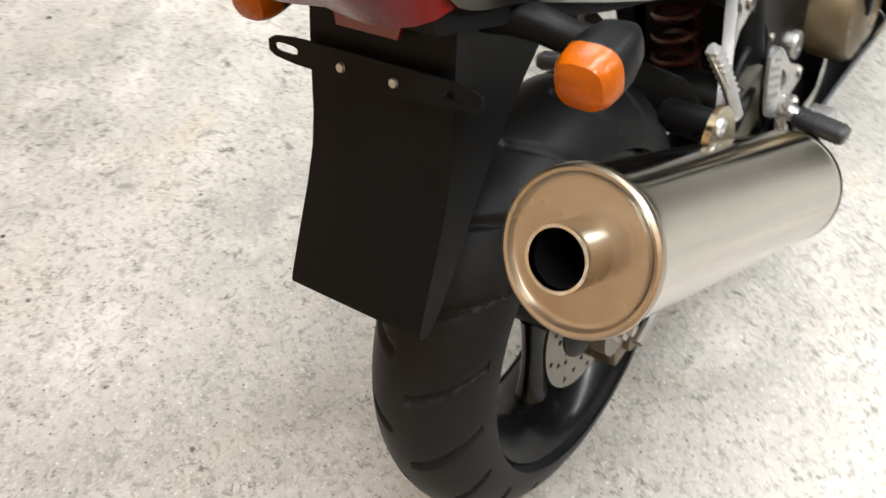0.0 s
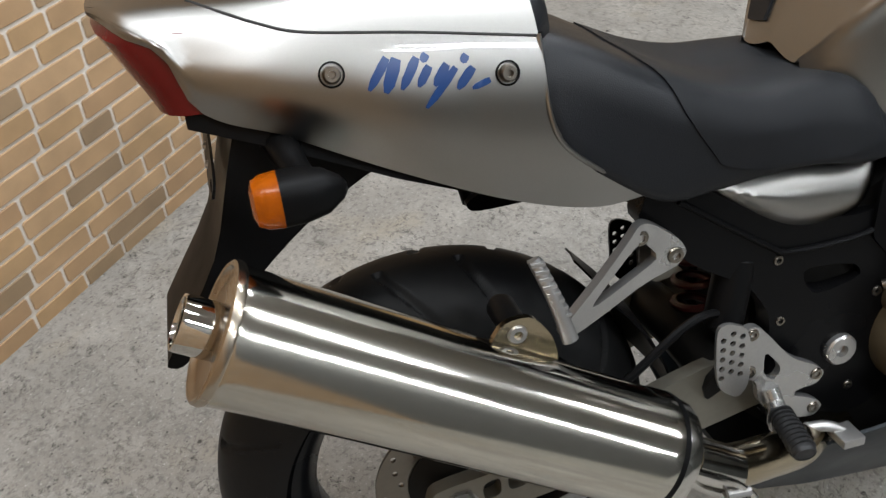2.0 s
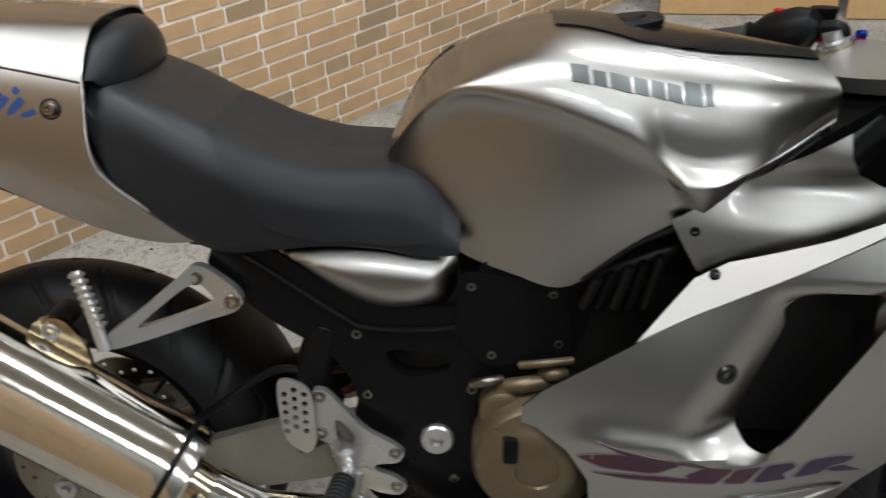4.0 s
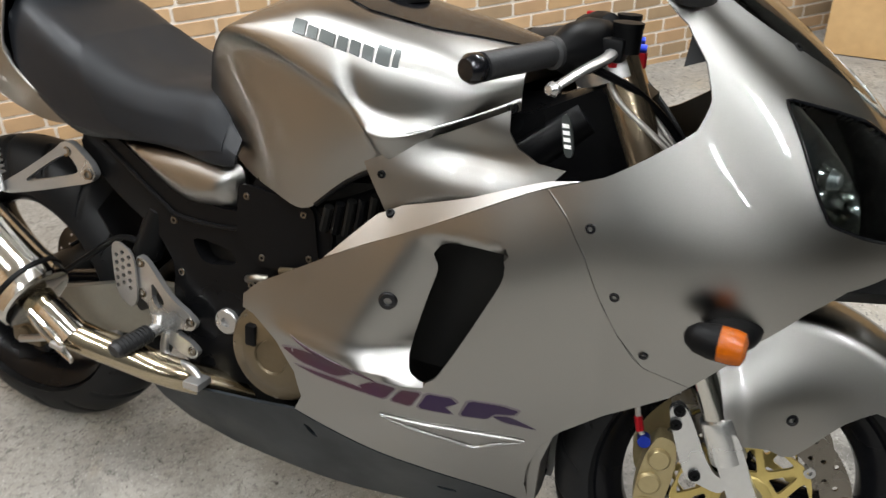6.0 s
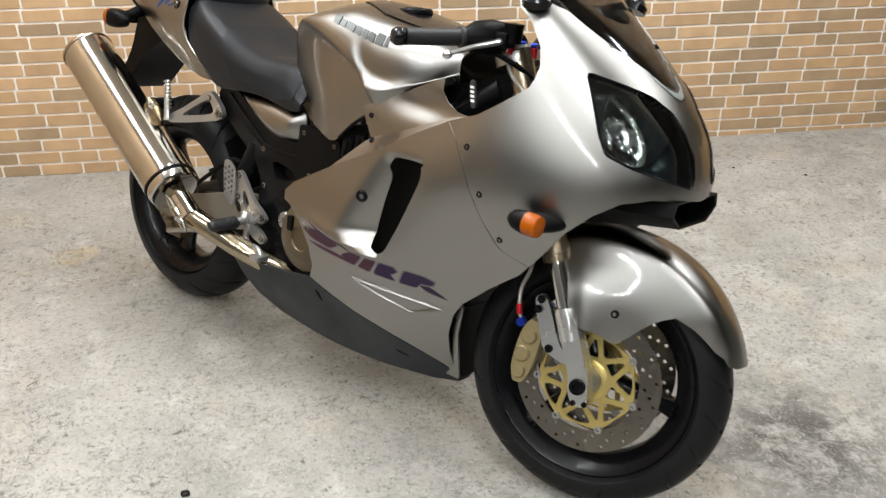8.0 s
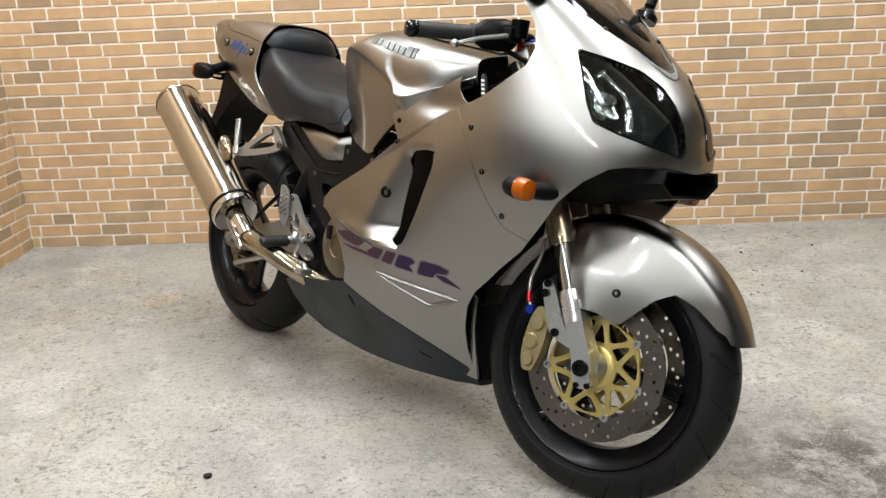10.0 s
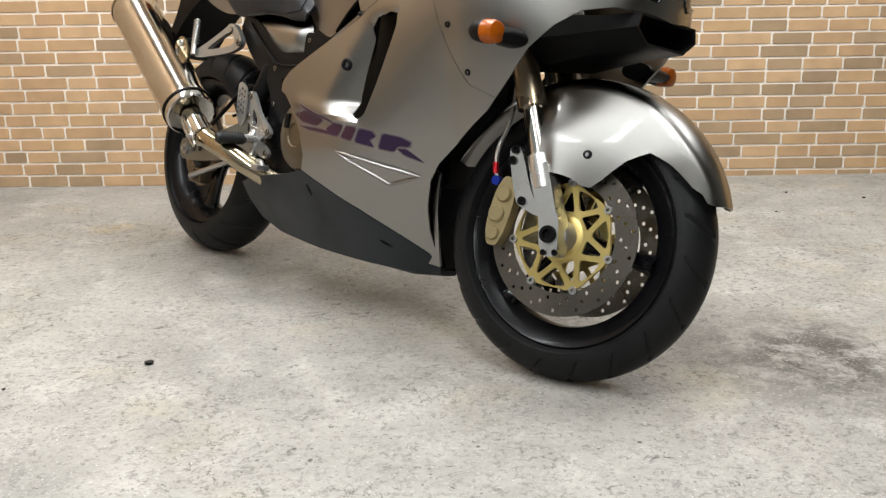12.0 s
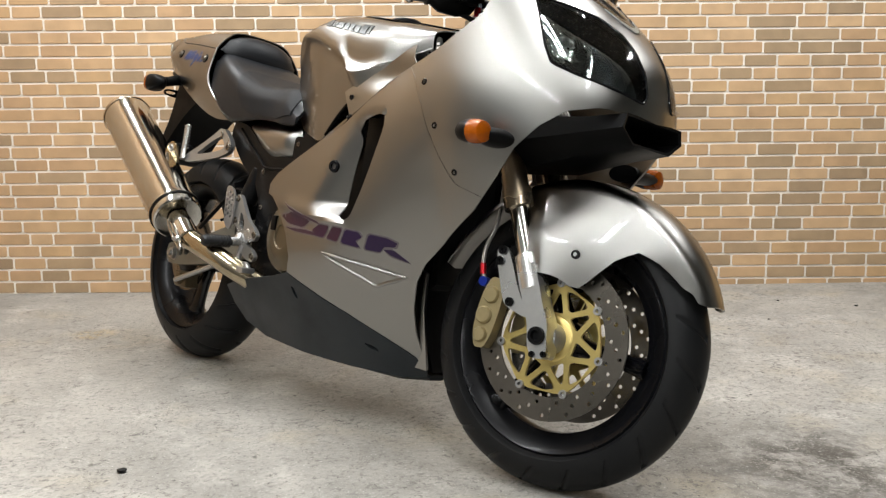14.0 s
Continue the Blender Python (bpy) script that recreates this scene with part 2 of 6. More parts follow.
    # dark specks gather in patches
    specks, patch = noise_at(44, 9, 0.86, 0.535, 0.575, 0.8), noise_at(3.4, 6, 0.7, 0.38, 0.60, 0.5)
    few = noise_at(17, 9, 0.88, 0.585, 0.61, 0.4)
    gather = nt.nodes.new("ShaderNodeMath")
    gather.operation = "MULTIPLY"
    nt.links.new(specks[1].outputs["Result"], gather.inputs[0])
    nt.links.new(patch[1].outputs["Result"], gather.inputs[1])
    c = blend(c, (0.08, 0.0736, 0.064), gather.outputs[0])
    for size, reach, share, dark in ((62, 0.17, 0.40, (0.055, 0.050, 0.044)), (23, 0.13, 0.22, (0.045, 0.040, 0.034)), (85, 0.16, 0.25, (0.50, 0.49, 0.46))):
        cells = nt.nodes.new("ShaderNodeTexVoronoi")
        cells.inputs["Scale"].default_value = size
        nt.links.new(tc.outputs["Object"], cells.inputs["Vector"])
        dot = nt.nodes.new("ShaderNodeMapRange")
        dot.inputs["From Min"].default_value, dot.inputs["From Max"].default_value = reach, reach * 0.6
        nt.links.new(cells.outputs["Distance"], dot.inputs["Value"])
        pick = nt.nodes.new("ShaderNodeMath")
        pick.operation = "LESS_THAN"
        pick.inputs[1].default_value = share
        nt.links.new(cells.outputs["Color"], pick.inputs[0])
        keep = nt.nodes.new("ShaderNodeMath")
        keep.operation = "MULTIPLY"
        nt.links.new(dot.outputs["Result"], keep.inputs[0])
        nt.links.new(pick.outputs[0], keep.inputs[1])
        c = blend(c, dark, keep.outputs[0])
    chalk = noise_at(130, 6, 0.8, 0.56, 0.62)
    thin = nt.nodes.new("ShaderNodeMath")
    thin.operation = "MULTIPLY"
    thin.inputs[1].default_value = 0.7
    nt.links.new(chalk[1].outputs["Result"], thin.inputs[0])
    c = blend(c, (0.432, 0.42, 0.392), thin.outputs[0])
    for n, col, k in ((grit, (0.14, 0.132, 0.124), 0.8), (pits, (0.080, 0.073, 0.066), 0.8), (few, (0.060, 0.056, 0.050), 0.95)):
        f = nt.nodes.new("ShaderNodeMath")
        f.operation = "MULTIPLY"
        f.inputs[1].default_value = k
        nt.links.new(n[1].outputs["Result"], f.inputs[0])
        c = blend(c, col, f.outputs[0])
    nt.links.new(c, b.inputs["Base Color"])
    bp = nt.nodes.new("ShaderNodeBump")
    bp.inputs["Strength"].default_value, bp.inputs["Distance"].default_value = 0.5, 0.0025
    nt.links.new(grit[0].outputs["Fac"], bp.inputs["Height"])
    nt.links.new(bp.outputs["Normal"], b.inputs["Normal"])
    rr = nt.nodes.new("ShaderNodeMapRange")
    rr.inputs["To Min"].default_value, rr.inputs["To Max"].default_value = 0.42, 0.8
    nt.links.new(pale[0].outputs["Fac"], rr.inputs["Value"])
    nt.links.new(rr.outputs["Result"], b.inputs["Roughness"])
    return m


def brick_material(island=False):
    """Tan bricks, about one in four a greyer brown, each a little different."""
    m = material("tan brick", (0.45, 0.27, 0.13), 0.75)
    nt = m.node_tree
    b = nt.nodes["Principled BSDF"]
    if island:
        info = nt.nodes.new("ShaderNodeNewGeometry")
        rnd = info.outputs["Random Per Island"]
    else:
        info = nt.nodes.new("ShaderNodeObjectInfo")
        rnd = info.outputs["Random"]
    ramp = nt.nodes.new("ShaderNodeValToRGB")
    ramp.color_ramp.interpolation = "CONSTANT"
    tones = [(0.0, (0.40, 0.258, 0.138)), (0.16, (0.372, 0.238, 0.126)), (0.32, (0.42, 0.275, 0.150)), (0.48, (0.385, 0.248, 0.126)), (0.62, (0.36, 0.228, 0.122)),
             (0.77, (0.276, 0.190, 0.108)), (0.86, (0.306, 0.210, 0.120)), (0.94, (0.256, 0.176, 0.102))]
    ramp.color_ramp.elements[0].color = (*tones[0][1], 1)
    ramp.color_ramp.elements[1].position, ramp.color_ramp.elements[1].color = tones[1][0], (*tones[1][1], 1)
    for p, col in tones[2:]:
        ramp.color_ramp.elements.new(p).color = (*col, 1)
    nt.links.new(rnd, ramp.inputs["Fac"])
    geo = nt.nodes.new("ShaderNodeNewGeometry")
    n1, n2 = nt.nodes.new("ShaderNodeTexNoise"), nt.nodes.new("ShaderNodeTexNoise")
    n1.inputs["Scale"].default_value, n1.inputs["Detail"].default_value = 14, 5
    n2.inputs["Scale"].default_value, n2.inputs["Detail"].default_value = 160, 3
    for n in (n1, n2):
        nt.links.new(geo.outputs["Position"], n.inputs["Vector"])
    mul = nt.nodes.new("ShaderNodeMix")
    mul.data_type, mul.blend_type = "RGBA", "MULTIPLY"
    mul.inputs["Factor"].default_value = 1.0
    lift = nt.nodes.new("ShaderNodeMapRange")
    lift.inputs["To Min"].default_value, lift.inputs["To Max"].default_value = 0.72, 1.28
    nt.links.new(n1.outputs["Fac"], lift.inputs["Value"])
    nt.links.new(ramp.outputs["Color"], mul.inputs["A"])
    nt.links.new(lift.outputs["Result"], mul.inputs["B"])
    nt.links.new(mul.outputs["Result"], b.inputs["Base Color"])
    bp = nt.nodes.new("ShaderNodeBump")
    bp.inputs["Strength"].default_value, bp.inputs["Distance"].default_value = 0.4, 0.001
    nt.links.new(n2.outputs["Fac"], bp.inputs["Height"])
    nt.links.new(bp.outputs["Normal"], b.inputs["Normal"])
    return m


CONCRETE, BRICK, BRICKS = concrete(), brick_material(), brick_material(True)


# ---- mesh helpers ----
def part(name, bm, mat, parent=None, label="", flat=False, kind=""):
    """Links a bmesh as one mesh object under a thing or a part."""
    bmesh.ops.recalc_face_normals(bm, faces=bm.faces)
    me = bpy.data.meshes.new(name)
    bm.to_mesh(me)
    bm.free()
    me.materials.append(mat)
    if not flat:
        me.shade_smooth()
        me.set_sharp_from_angle(angle=radians(38))
    ob = new(name, me)
    ob.parent = parent
    return tagged(ob, label, kind=kind)


def basis(axis):
    w = Vector(axis).normalized()
    u = w.cross((0, 0, 1) if abs(w.z) < 0.9 else (0, 1, 0)).normalized()
    return u, w.cross(u).normalized(), w


def lathe(bm, profile, at=(0, 0, 0), axis=(0, 1, 0), seg=32, ends=True):
    """Turns (radius, height) pairs about an axis through at; the profile runs along the axis."""
    u, v, w = basis(axis)
    at = Vector(at)
    rows = []
    for r, h in profile:
        if r < 1e-6:
            rows.append([bm.verts.new(at + w * h)])
        else:
            rows.append([bm.verts.new(at + w * h + r * (math.cos(2 * math.pi * i / seg) * u + math.sin(2 * math.pi * i / seg) * v)) for i in range(seg)])
    for a, b in zip(rows, rows[1:]):
        for i in range(seg):
            j = (i + 1) % seg
            q = [a[i % len(a)], a[j % len(a)], b[j % len(b)], b[i % len(b)]]
            q = [x for k, x in enumerate(q) if x not in q[:k]]
            if len(q) > 2:
                bm.faces.new(q)
    if ends:
        for r in (rows[0], rows[-1]):
            if len(r) > 2:
                bm.faces.new(r)
    return bm


def curve3(pts, steps=6):
    """A smooth run of points through pts."""
    pts = [Vector(p) for p in pts]
    if len(pts) < 3:
        return pts
    out = []
    for i in range(len(pts) - 1):
        p0, p1, p2, p3 = pts[max(i - 1, 0)], pts[i], pts[i + 1], pts[min(i + 2, len(pts) - 1)]
        for k in range(steps):
            t = k / steps
            out.append(0.5 * (2 * p1 + (p2 - p0) * t + (2 * p0 - 5 * p1 + 4 * p2 - p3) * t * t + (3 * p1 - p0 - 3 * p2 + p3) * t**3))
    return out + [pts[-1]]


def sweep(bm, pts, radius, seg=12, steps=6, squash=1.0):
    """A round rod along a smooth curve; radius is a number or one for each given point."""
    path = curve3(pts, steps)
    n = len(path)
    radii = [radius] * n
    if isinstance(radius, (list, tuple)):
        knots = [(i / (len(radius) - 1), r) for i, r in enumerate(radius)]
        radii = [spline(knots, i / (n - 1)) for i in range(n)]
    rows, side = [], None
    for i, p in enumerate(path):
        w = (path[min(i + 1, n - 1)] - path[max(i - 1, 0)]).normalized()
        if side is None:
            side = basis(w)[0]
        side = (side - w * side.dot(w)).normalized()
        up = w.cross(side)
        rows.append([bm.verts.new(p + radii[i] * (math.cos(2 * math.pi * k / seg) * side + squash * math.sin(2 * math.pi * k / seg) * up)) for k in range(seg)])
    for a, b in zip(rows, rows[1:]):
        for k in range(seg):
            bm.faces.new((a[k], a[(k + 1) % seg], b[(k + 1) % seg], b[k]))
    bm.faces.new(rows[0])
    bm.faces.new(rows[-1])
    return bm


def inside(p, poly):
    x, y = p
    hit = False
    for (x0, y0), (x1, y1) in zip(poly, poly[1:] + poly[:1]):
        if (y0 > y) != (y1 > y) and x < (x1 - x0) * (y - y0) / (y1 - y0) + x0:
            hit = not hit
    return hit


def rounded(poly, steps=4, tight=0.35):
    """An outline with its corners rounded off."""
    out = []
    n = len(poly)
    for i in range(n):
        a, b, c = Vector(poly[i - 1]), Vector(poly[i]), Vector(poly[(i + 1) % n])
        p, q = b.lerp(a, tight), b.lerp(c, tight)
        for k in range(steps + 1):
            t = k / steps
            out.append(tuple(p * (1 - t) ** 2 + b * 2 * t * (1 - t) + q * t * t))
    return out


def smoothed(poly, steps=4):
    """A closed smooth outline through the given points."""
    n, out = len(poly), []
    for i in range(n):
        p0, p1, p2, p3 = (Vector(poly[(i + k) % n]) for k in (-1, 0, 1, 2))
        for k in range(steps):
            t = k / steps
            out.append(tuple(0.5 * (2 * p1 + (p2 - p0) * t + (2 * p0 - 5 * p1 + 4 * p2 - p3) * t * t + (3 * p1 - p0 - 3 * p2 + p3) * t**3)))
    return out


def resample(poly, step):
    out = []
    for a, b in zip(poly, poly[1:] + poly[:1]):
        d = math.dist(a, b)
        for k in range(max(1, round(d / step))):
            t = k / max(1, round(d / step))
            out.append((a[0] + (b[0] - a[0]) * t, a[1] + (b[1] - a[1]) * t))
    return out


def filled(outline, holes=(), step=0.015):
    """Triangles that fill an outline with holes, on an even net of points."""
    loops = [resample(list(p), step) for p in (outline, *holes)]
    pts, edges = [], []
    for loop in loops:
        k = len(pts)
        pts += loop
        edges += [(k + i, k + (i + 1) % len(loop)) for i in range(len(loop))]
    rim = np.array(pts)
    lo, hi = rim.min(0), rim.max(0)
    row, y = 0, lo[1]
    while y < hi[1]:
        x = lo[0] + (row % 2) * step / 2
        while x < hi[0]:
            if ((rim - (x, y)) ** 2).sum(1).min() > (0.55 * step) ** 2 and inside((x, y), loops[0]) and not any(inside((x, y), h) for h in loops[1:]):
                pts.append((x, y))
            x += step
        y += step * 0.866
        row += 1
    verts, _, faces, *_ = geometry.delaunay_2d_cdt([Vector(p) for p in pts], edges, [], 0, 1e-7)
    keep = []
    for f in faces:
        c = sum((verts[i] for i in f), Vector((0, 0))) / len(f)
        if inside(c, loops[0]) and not any(inside(c, h) for h in loops[1:]):
            keep.append(f)
    return [tuple(v) for v in verts], keep


def normal_of(fn, u, v, e=1e-3):
    a = Vector(fn(u + e, v)) - Vector(fn(u - e, v))
    b = Vector(fn(u, v + e)) - Vector(fn(u, v - e))
    return a.cross(b).normalized()


def skin(bm, outline, fn, holes=(), step=0.015, thick=0.003, lift=0.0, stretch=1.0, flip=False):
    """A shell of some thickness over a patch of the surface fn(u, v). Its normal is d/du x d/dv; stretch scales v while the net is laid."""
    k = stretch
    verts, faces = filled([(u, v * k) for u, v in outline], [[(u, v * k) for u, v in h] for h in holes], step)
    top, low = [], []
    for u, v in verts:
        p, n = Vector(fn(u, v / k)), normal_of(fn, u, v / k)
        n = -n if flip else n
        top.append(bm.verts.new(p + n * lift))
        low.append(bm.verts.new(p + n * (lift - thick)))
    count = {}
    for f in faces:
        bm.faces.new([top[i] for i in f])
        bm.faces.new([low[i] for i in reversed(f)])
        for a, b in zip(f, f[1:] + f[:1]):
            count[(a, b)] = 1
    for a, b in count:
        if (b, a) not in count:
            bm.faces.new((top[b], top[a], low[a], low[b]))
    return bm


def slab(bm, outline, y0, y1, holes=(), step=0.03, bevel=0.0):
    """A plate cut to an (x, z) outline, from y0 to y1."""
    verts, faces = filled(outline, holes, step)
    a = [bm.verts.new((x, y0, z)) for x, z in verts]
    b = [bm.verts.new((x, y1, z)) for x, z in verts]
    count = set()
    for f in faces:
        bm.faces.new([a[i] for i in f])
        bm.faces.new([b[i] for i in reversed(f)])
        count |= set(zip(f, f[1:] + f[:1]))
    rim = []
    for i, j in count:
        if (j, i) not in count:
            rim.append(bm.faces.new((a[j], a[i], b[i], b[j])))
    if bevel:
        sharp = [e for e in bm.edges if len(e.link_faces) == 2 and e.calc_face_angle(0) > 1.2 and e.calc_length() > 0 and any(f in rim for f in e.link_faces) and not all(f in rim for f in e.link_faces)]
        bmesh.ops.bevel(bm, geom=sharp, offset=bevel, segments=2, affect="EDGES", profile=0.6)
    return bm


def block(bm, lo, hi, bevel=0.004, turn=None):
    m = Matrix.LocRotScale([(a + b) / 2 for a, b in zip(lo, hi)], None, [b - a for a, b in zip(lo, hi)])
    made = bmesh.ops.create_cube(bm, size=1, matrix=m)["verts"]
    if bevel:
        es = {e for v in made for e in v.link_edges}
        made = bmesh.ops.bevel(bm, geom=list(es), offset=bevel, segments=2, affect="EDGES", profile=0.6)["verts"]
    if turn is not None:
        bmesh.ops.transform(bm, matrix=turn, verts=made)
    return bm


def loft(bm, rows, close=True):
    """Joins rings of the same number of points."""
    vs = [[bm.verts.new(p) for p in r] for r in rows]
    n = len(vs[0])
    for a, b in zip(vs, vs[1:]):
        for i in range(n):
            bm.faces.new((a[i], a[(i + 1) % n], b[(i + 1) % n], b[i]))
    if close:
        bm.faces.new(vs[0])
        bm.faces.new(vs[-1])
    return bm


def mirrored(bm):
    bmesh.ops.transform(bm, matrix=Matrix.Diagonal((1, -1, 1, 1)), verts=bm.verts)
    return bm


# ---- smooth shapes ----
def spline(knots, x):
    """Smooth curve through (x, value) knots."""
    if x <= knots[0][0]:
        return knots[0][1]
    for i in range(len(knots) - 1):
        x0, v0 = knots[i]
        x1, v1 = knots[i + 1]
        if x <= x1:
            a = knots[i - 1] if i else (2 * x0 - x1, 2 * v0 - v1)
            b = knots[i + 2] if i + 2 < len(knots) else (2 * x1 - x0, 2 * v1 - v0)
            h, t = x1 - x0, (x - x0) / (x1 - x0)
            m0, m1 = (v1 - a[1]) / (x1 - a[0]) * h, (b[1] - v0) / (b[0] - x0) * h
            return (2 * t**3 - 3 * t * t + 1) * v0 + (t**3 - 2 * t * t + t) * m0 + (3 * t * t - 2 * t**3) * v1 + (t**3 - t * t) * m1
    return knots[-1][1]


def smooth(t):
    t = min(1.0, max(0.0, t))
    return t * t * (3 - 2 * t)


# half width of the fairing at a few places: x, z, width
FAIRING = [(.66, .52, .232), (.72, .32, .192), (.907, .384, .225), (.912, .585, .238), (1.07, .68, .25), (.97, .47, .234),
           (1.10, .362, .152), (1.08, .14, .035), (.74, .13, .10), (.45, .16, .10), (.45, .28, .165), (1.19, .76, .248), (1.22, .67, .24),
           (1.2, .58, .212), (.90, .21, .13), (.88, .70, .215), (1.12, .79, .232), (1.24, .87, .23), (1.24, .95, .215), (1.2, 1.06, .19)]


def plate_kernel(r2):
    return r2 * math.log(r2 + 1e-9)


def plate_fit(rows):
    n = len(rows)
    a = np.zeros((n + 3, n + 3))
    b = np.zeros(n + 3)
    for i, (x, z, w) in enumerate(rows):
        b[i] = w
        a[i, n:] = a[n:, i] = (1, x, z)
        for j, (u, v, _) in enumerate(rows):
            a[i, j] = plate_kernel((x - u) ** 2 + (z - v) ** 2)
        a[i, i] += 2e-3
    return np.linalg.solve(a, b)


WIDTHS = plate_fit(FAIRING)


def half_width(x, z):
    k = WIDTHS
    return float(sum(c * plate_kernel((x - u) ** 2 + (z - v) ** 2) for c, (u, v, _) in zip(k, FAIRING)) + k[-3] + k[-2] * x + k[-1] * z)


NOSE = [(.30, 1.50), (.55, 1.565), (.70, 1.575), (.76, 1.575), (.83, 1.553), (.90, 1.497), (.95, 1.44), (1.0, 1.375), (1.06, 1.29), (1.12, 1.235)]
TURN = 1.22


def slot_x(z):
    """The front edge of the side duct."""
    return .978 + (z - .475) * .485


def fairing(s, z):
    """The fairing's outer skin on the right: s runs along x to TURN and from there round the nose to its middle at s = TURN + 0.55."""
    if s <= TURN:
        w = half_width(s, z)
        u = slot_x(z) - s
        if .45 < z < .71 and 0 < u < .16:
            w -= .060 * smooth(1 - u / .15) * smooth((z - .46) / .05) * smooth((.705 - z) / .03)
        if .70 < s < 1.0:
            along = (s - .70) / .27
            crest = .488 - .022 * smooth(along)
            d = (z - crest) / .022
            w += .011 * smooth((s - .70) / .08) * smooth((.99 - s) / .04) * math.exp(-d * d * (1 if d > 0 else 3))
        return (s, -w, z)
    a = (s - TURN) / .55 * math.pi / 2
    f = spline(NOSE, z)
    return (TURN + (f - TURN) * math.sin(a), -half_width(TURN, z) * max(0.0, math.cos(a)) ** .9, z)


# ---- the room ----
WEST, EAST, NORTH, SOUTH = -1.29, 4.4, 0.985, -8.4
BRICK_END = -1.3


def room():
    bm = bmesh.new()
    bmesh.ops.create_grid(bm, x_segments=24, y_segments=24, size=1, matrix=Matrix.LocRotScale(((WEST + EAST) / 2, (NORTH + SOUTH) / 2, 0), None, ((EAST - WEST) / 2 + 0.15, (NORTH - SOUTH) / 2 + 0.15, 1)))
    tagged(part("floor", bm, CONCRETE, flat=True), "worn grey concrete floor with oil stains and scuffs", "floor", kind="structure")
    walls = [("wall_north", (WEST - 0.15, NORTH, 0), (EAST + 0.15, NORTH + 0.15, CEILING), MORTAR, "tan brick wall with cream mortar joints"),
             ("wall_west", (WEST - 0.15, BRICK_END, 0), (WEST, NORTH, CEILING), MORTAR, "tan brick side wall with cream mortar joints"),
             # unseen stretch, added; its grey sets what fairing and mudguard reflect
             ("wall_west_plain", (WEST - 0.15, SOUTH, 0), (WEST, BRICK_END, CEILING), PLAIN, "unseen plain grey wall that tones the bike's reflections"),
             # unseen end walls, kept dark so the bike's sides reflect little
             ("wall_east", (EAST, SOUTH, 0), (EAST + 0.15, NORTH, CEILING), DARK_WALL, "unseen plain dark wall that closes the room"),
             ("wall_south", (WEST - 0.15, SOUTH - 0.15, 0), (EAST + 0.15, SOUTH, CEILING), DARK_WALL, "unseen plain dark wall that closes the room")]
    made = {}
    for name, lo, hi, mat, label in walls:
        made[name] = tagged(part(name, block(bmesh.new(), lo, hi, 0), mat, flat=True), label, "wall", kind="structure")
    bm = block(bmesh.new(), (WEST - 0.15, SOUTH - 0.15, CEILING), (EAST + 0.15, NORTH + 0.15, CEILING + 0.12), 0)
    tagged(part("ceiling", bm, PLASTER, flat=True), "plain pale ceiling", "ceiling", kind="structure")
    return made


WALLS = room()


def lamp_fixture(x, y):
    """A twin-tube strip light screwed to the ceiling."""
    ob = new("strip_light")
    ob.location = (x, y, CEILING)
    bm = slab(bmesh.new(), [(-0.11, 0), (0.11, 0), (0.06, -0.045), (-0.06, -0.045)], -0.62, 0.62)
    part("housing", bm, WHITE, ob, flat=True)
    for side in (-0.055, 0.055):
        part("tube", lathe(bmesh.new(), [(0.0, -0.59), (0.013, -0.59), (0.013, 0.59), (0.0, 0.59)], (side, 0, -0.09), (0, 1, 0), 12), WHITE, ob)
    return tagged(ob, "white enamel twin-tube strip light on the ceiling", "lamp", "strip lights on the ceiling")


for tx, ty in TUBES:
    lamp_fixture(tx, ty)


def board(x, y, turn, lean, w, h, label):
    bm = block(bmesh.new(), (-w / 2, -0.009, 0), (w / 2, 0.009, h), 0.002)
    ob = part("plywood_board", bm, PLY)
    ob.matrix_world = pose(x, y, 0.004, 0, 0, turn) @ pose(0, 0, 0, lean, 0, 0)
    return tagged(ob, label, "board", "boards by the wall")


board(3.165, 0.507, -49.0, -6, 0.72, 0.9, "bare plywood board leaning upright on the concrete floor")
board(3.645, -0.105, -49.0, -6, 0.78, 0.9, "wide bare plywood board leaning beside another")


# ---- the motorcycle ----
BIKE = new("motorcycle")
BIKE.matrix_world = pose(-0.0297, -0.0946, 0.0015, 0, 0, -47.5) @ pose(0, 0, 0, -12.3, 0, 0)
tagged(BIKE, "silver sports motorcycle with gold brake carriers on a concrete floor", "motorcycle")
bike_part = lambda name, bm, mat, label="", parent=None: part(name, bm, mat, parent or BIKE, label)


def screw(at, n, r=0.006, mat=None, parent=None, name="screw"):
    """A socket-head screw with a dished middle, set on a face with normal n."""
    bm = lathe(bmesh.new(), [(r * 1.15, -0.004), (r * 1.15, 0.0), (r, r * 0.35), (r * 0.55, r * 0.38), (r * 0.5, -0.001), (0, -0.001)], at, n, 14)
    return part(name, bm, mat or GLOSS, parent or BIKE)


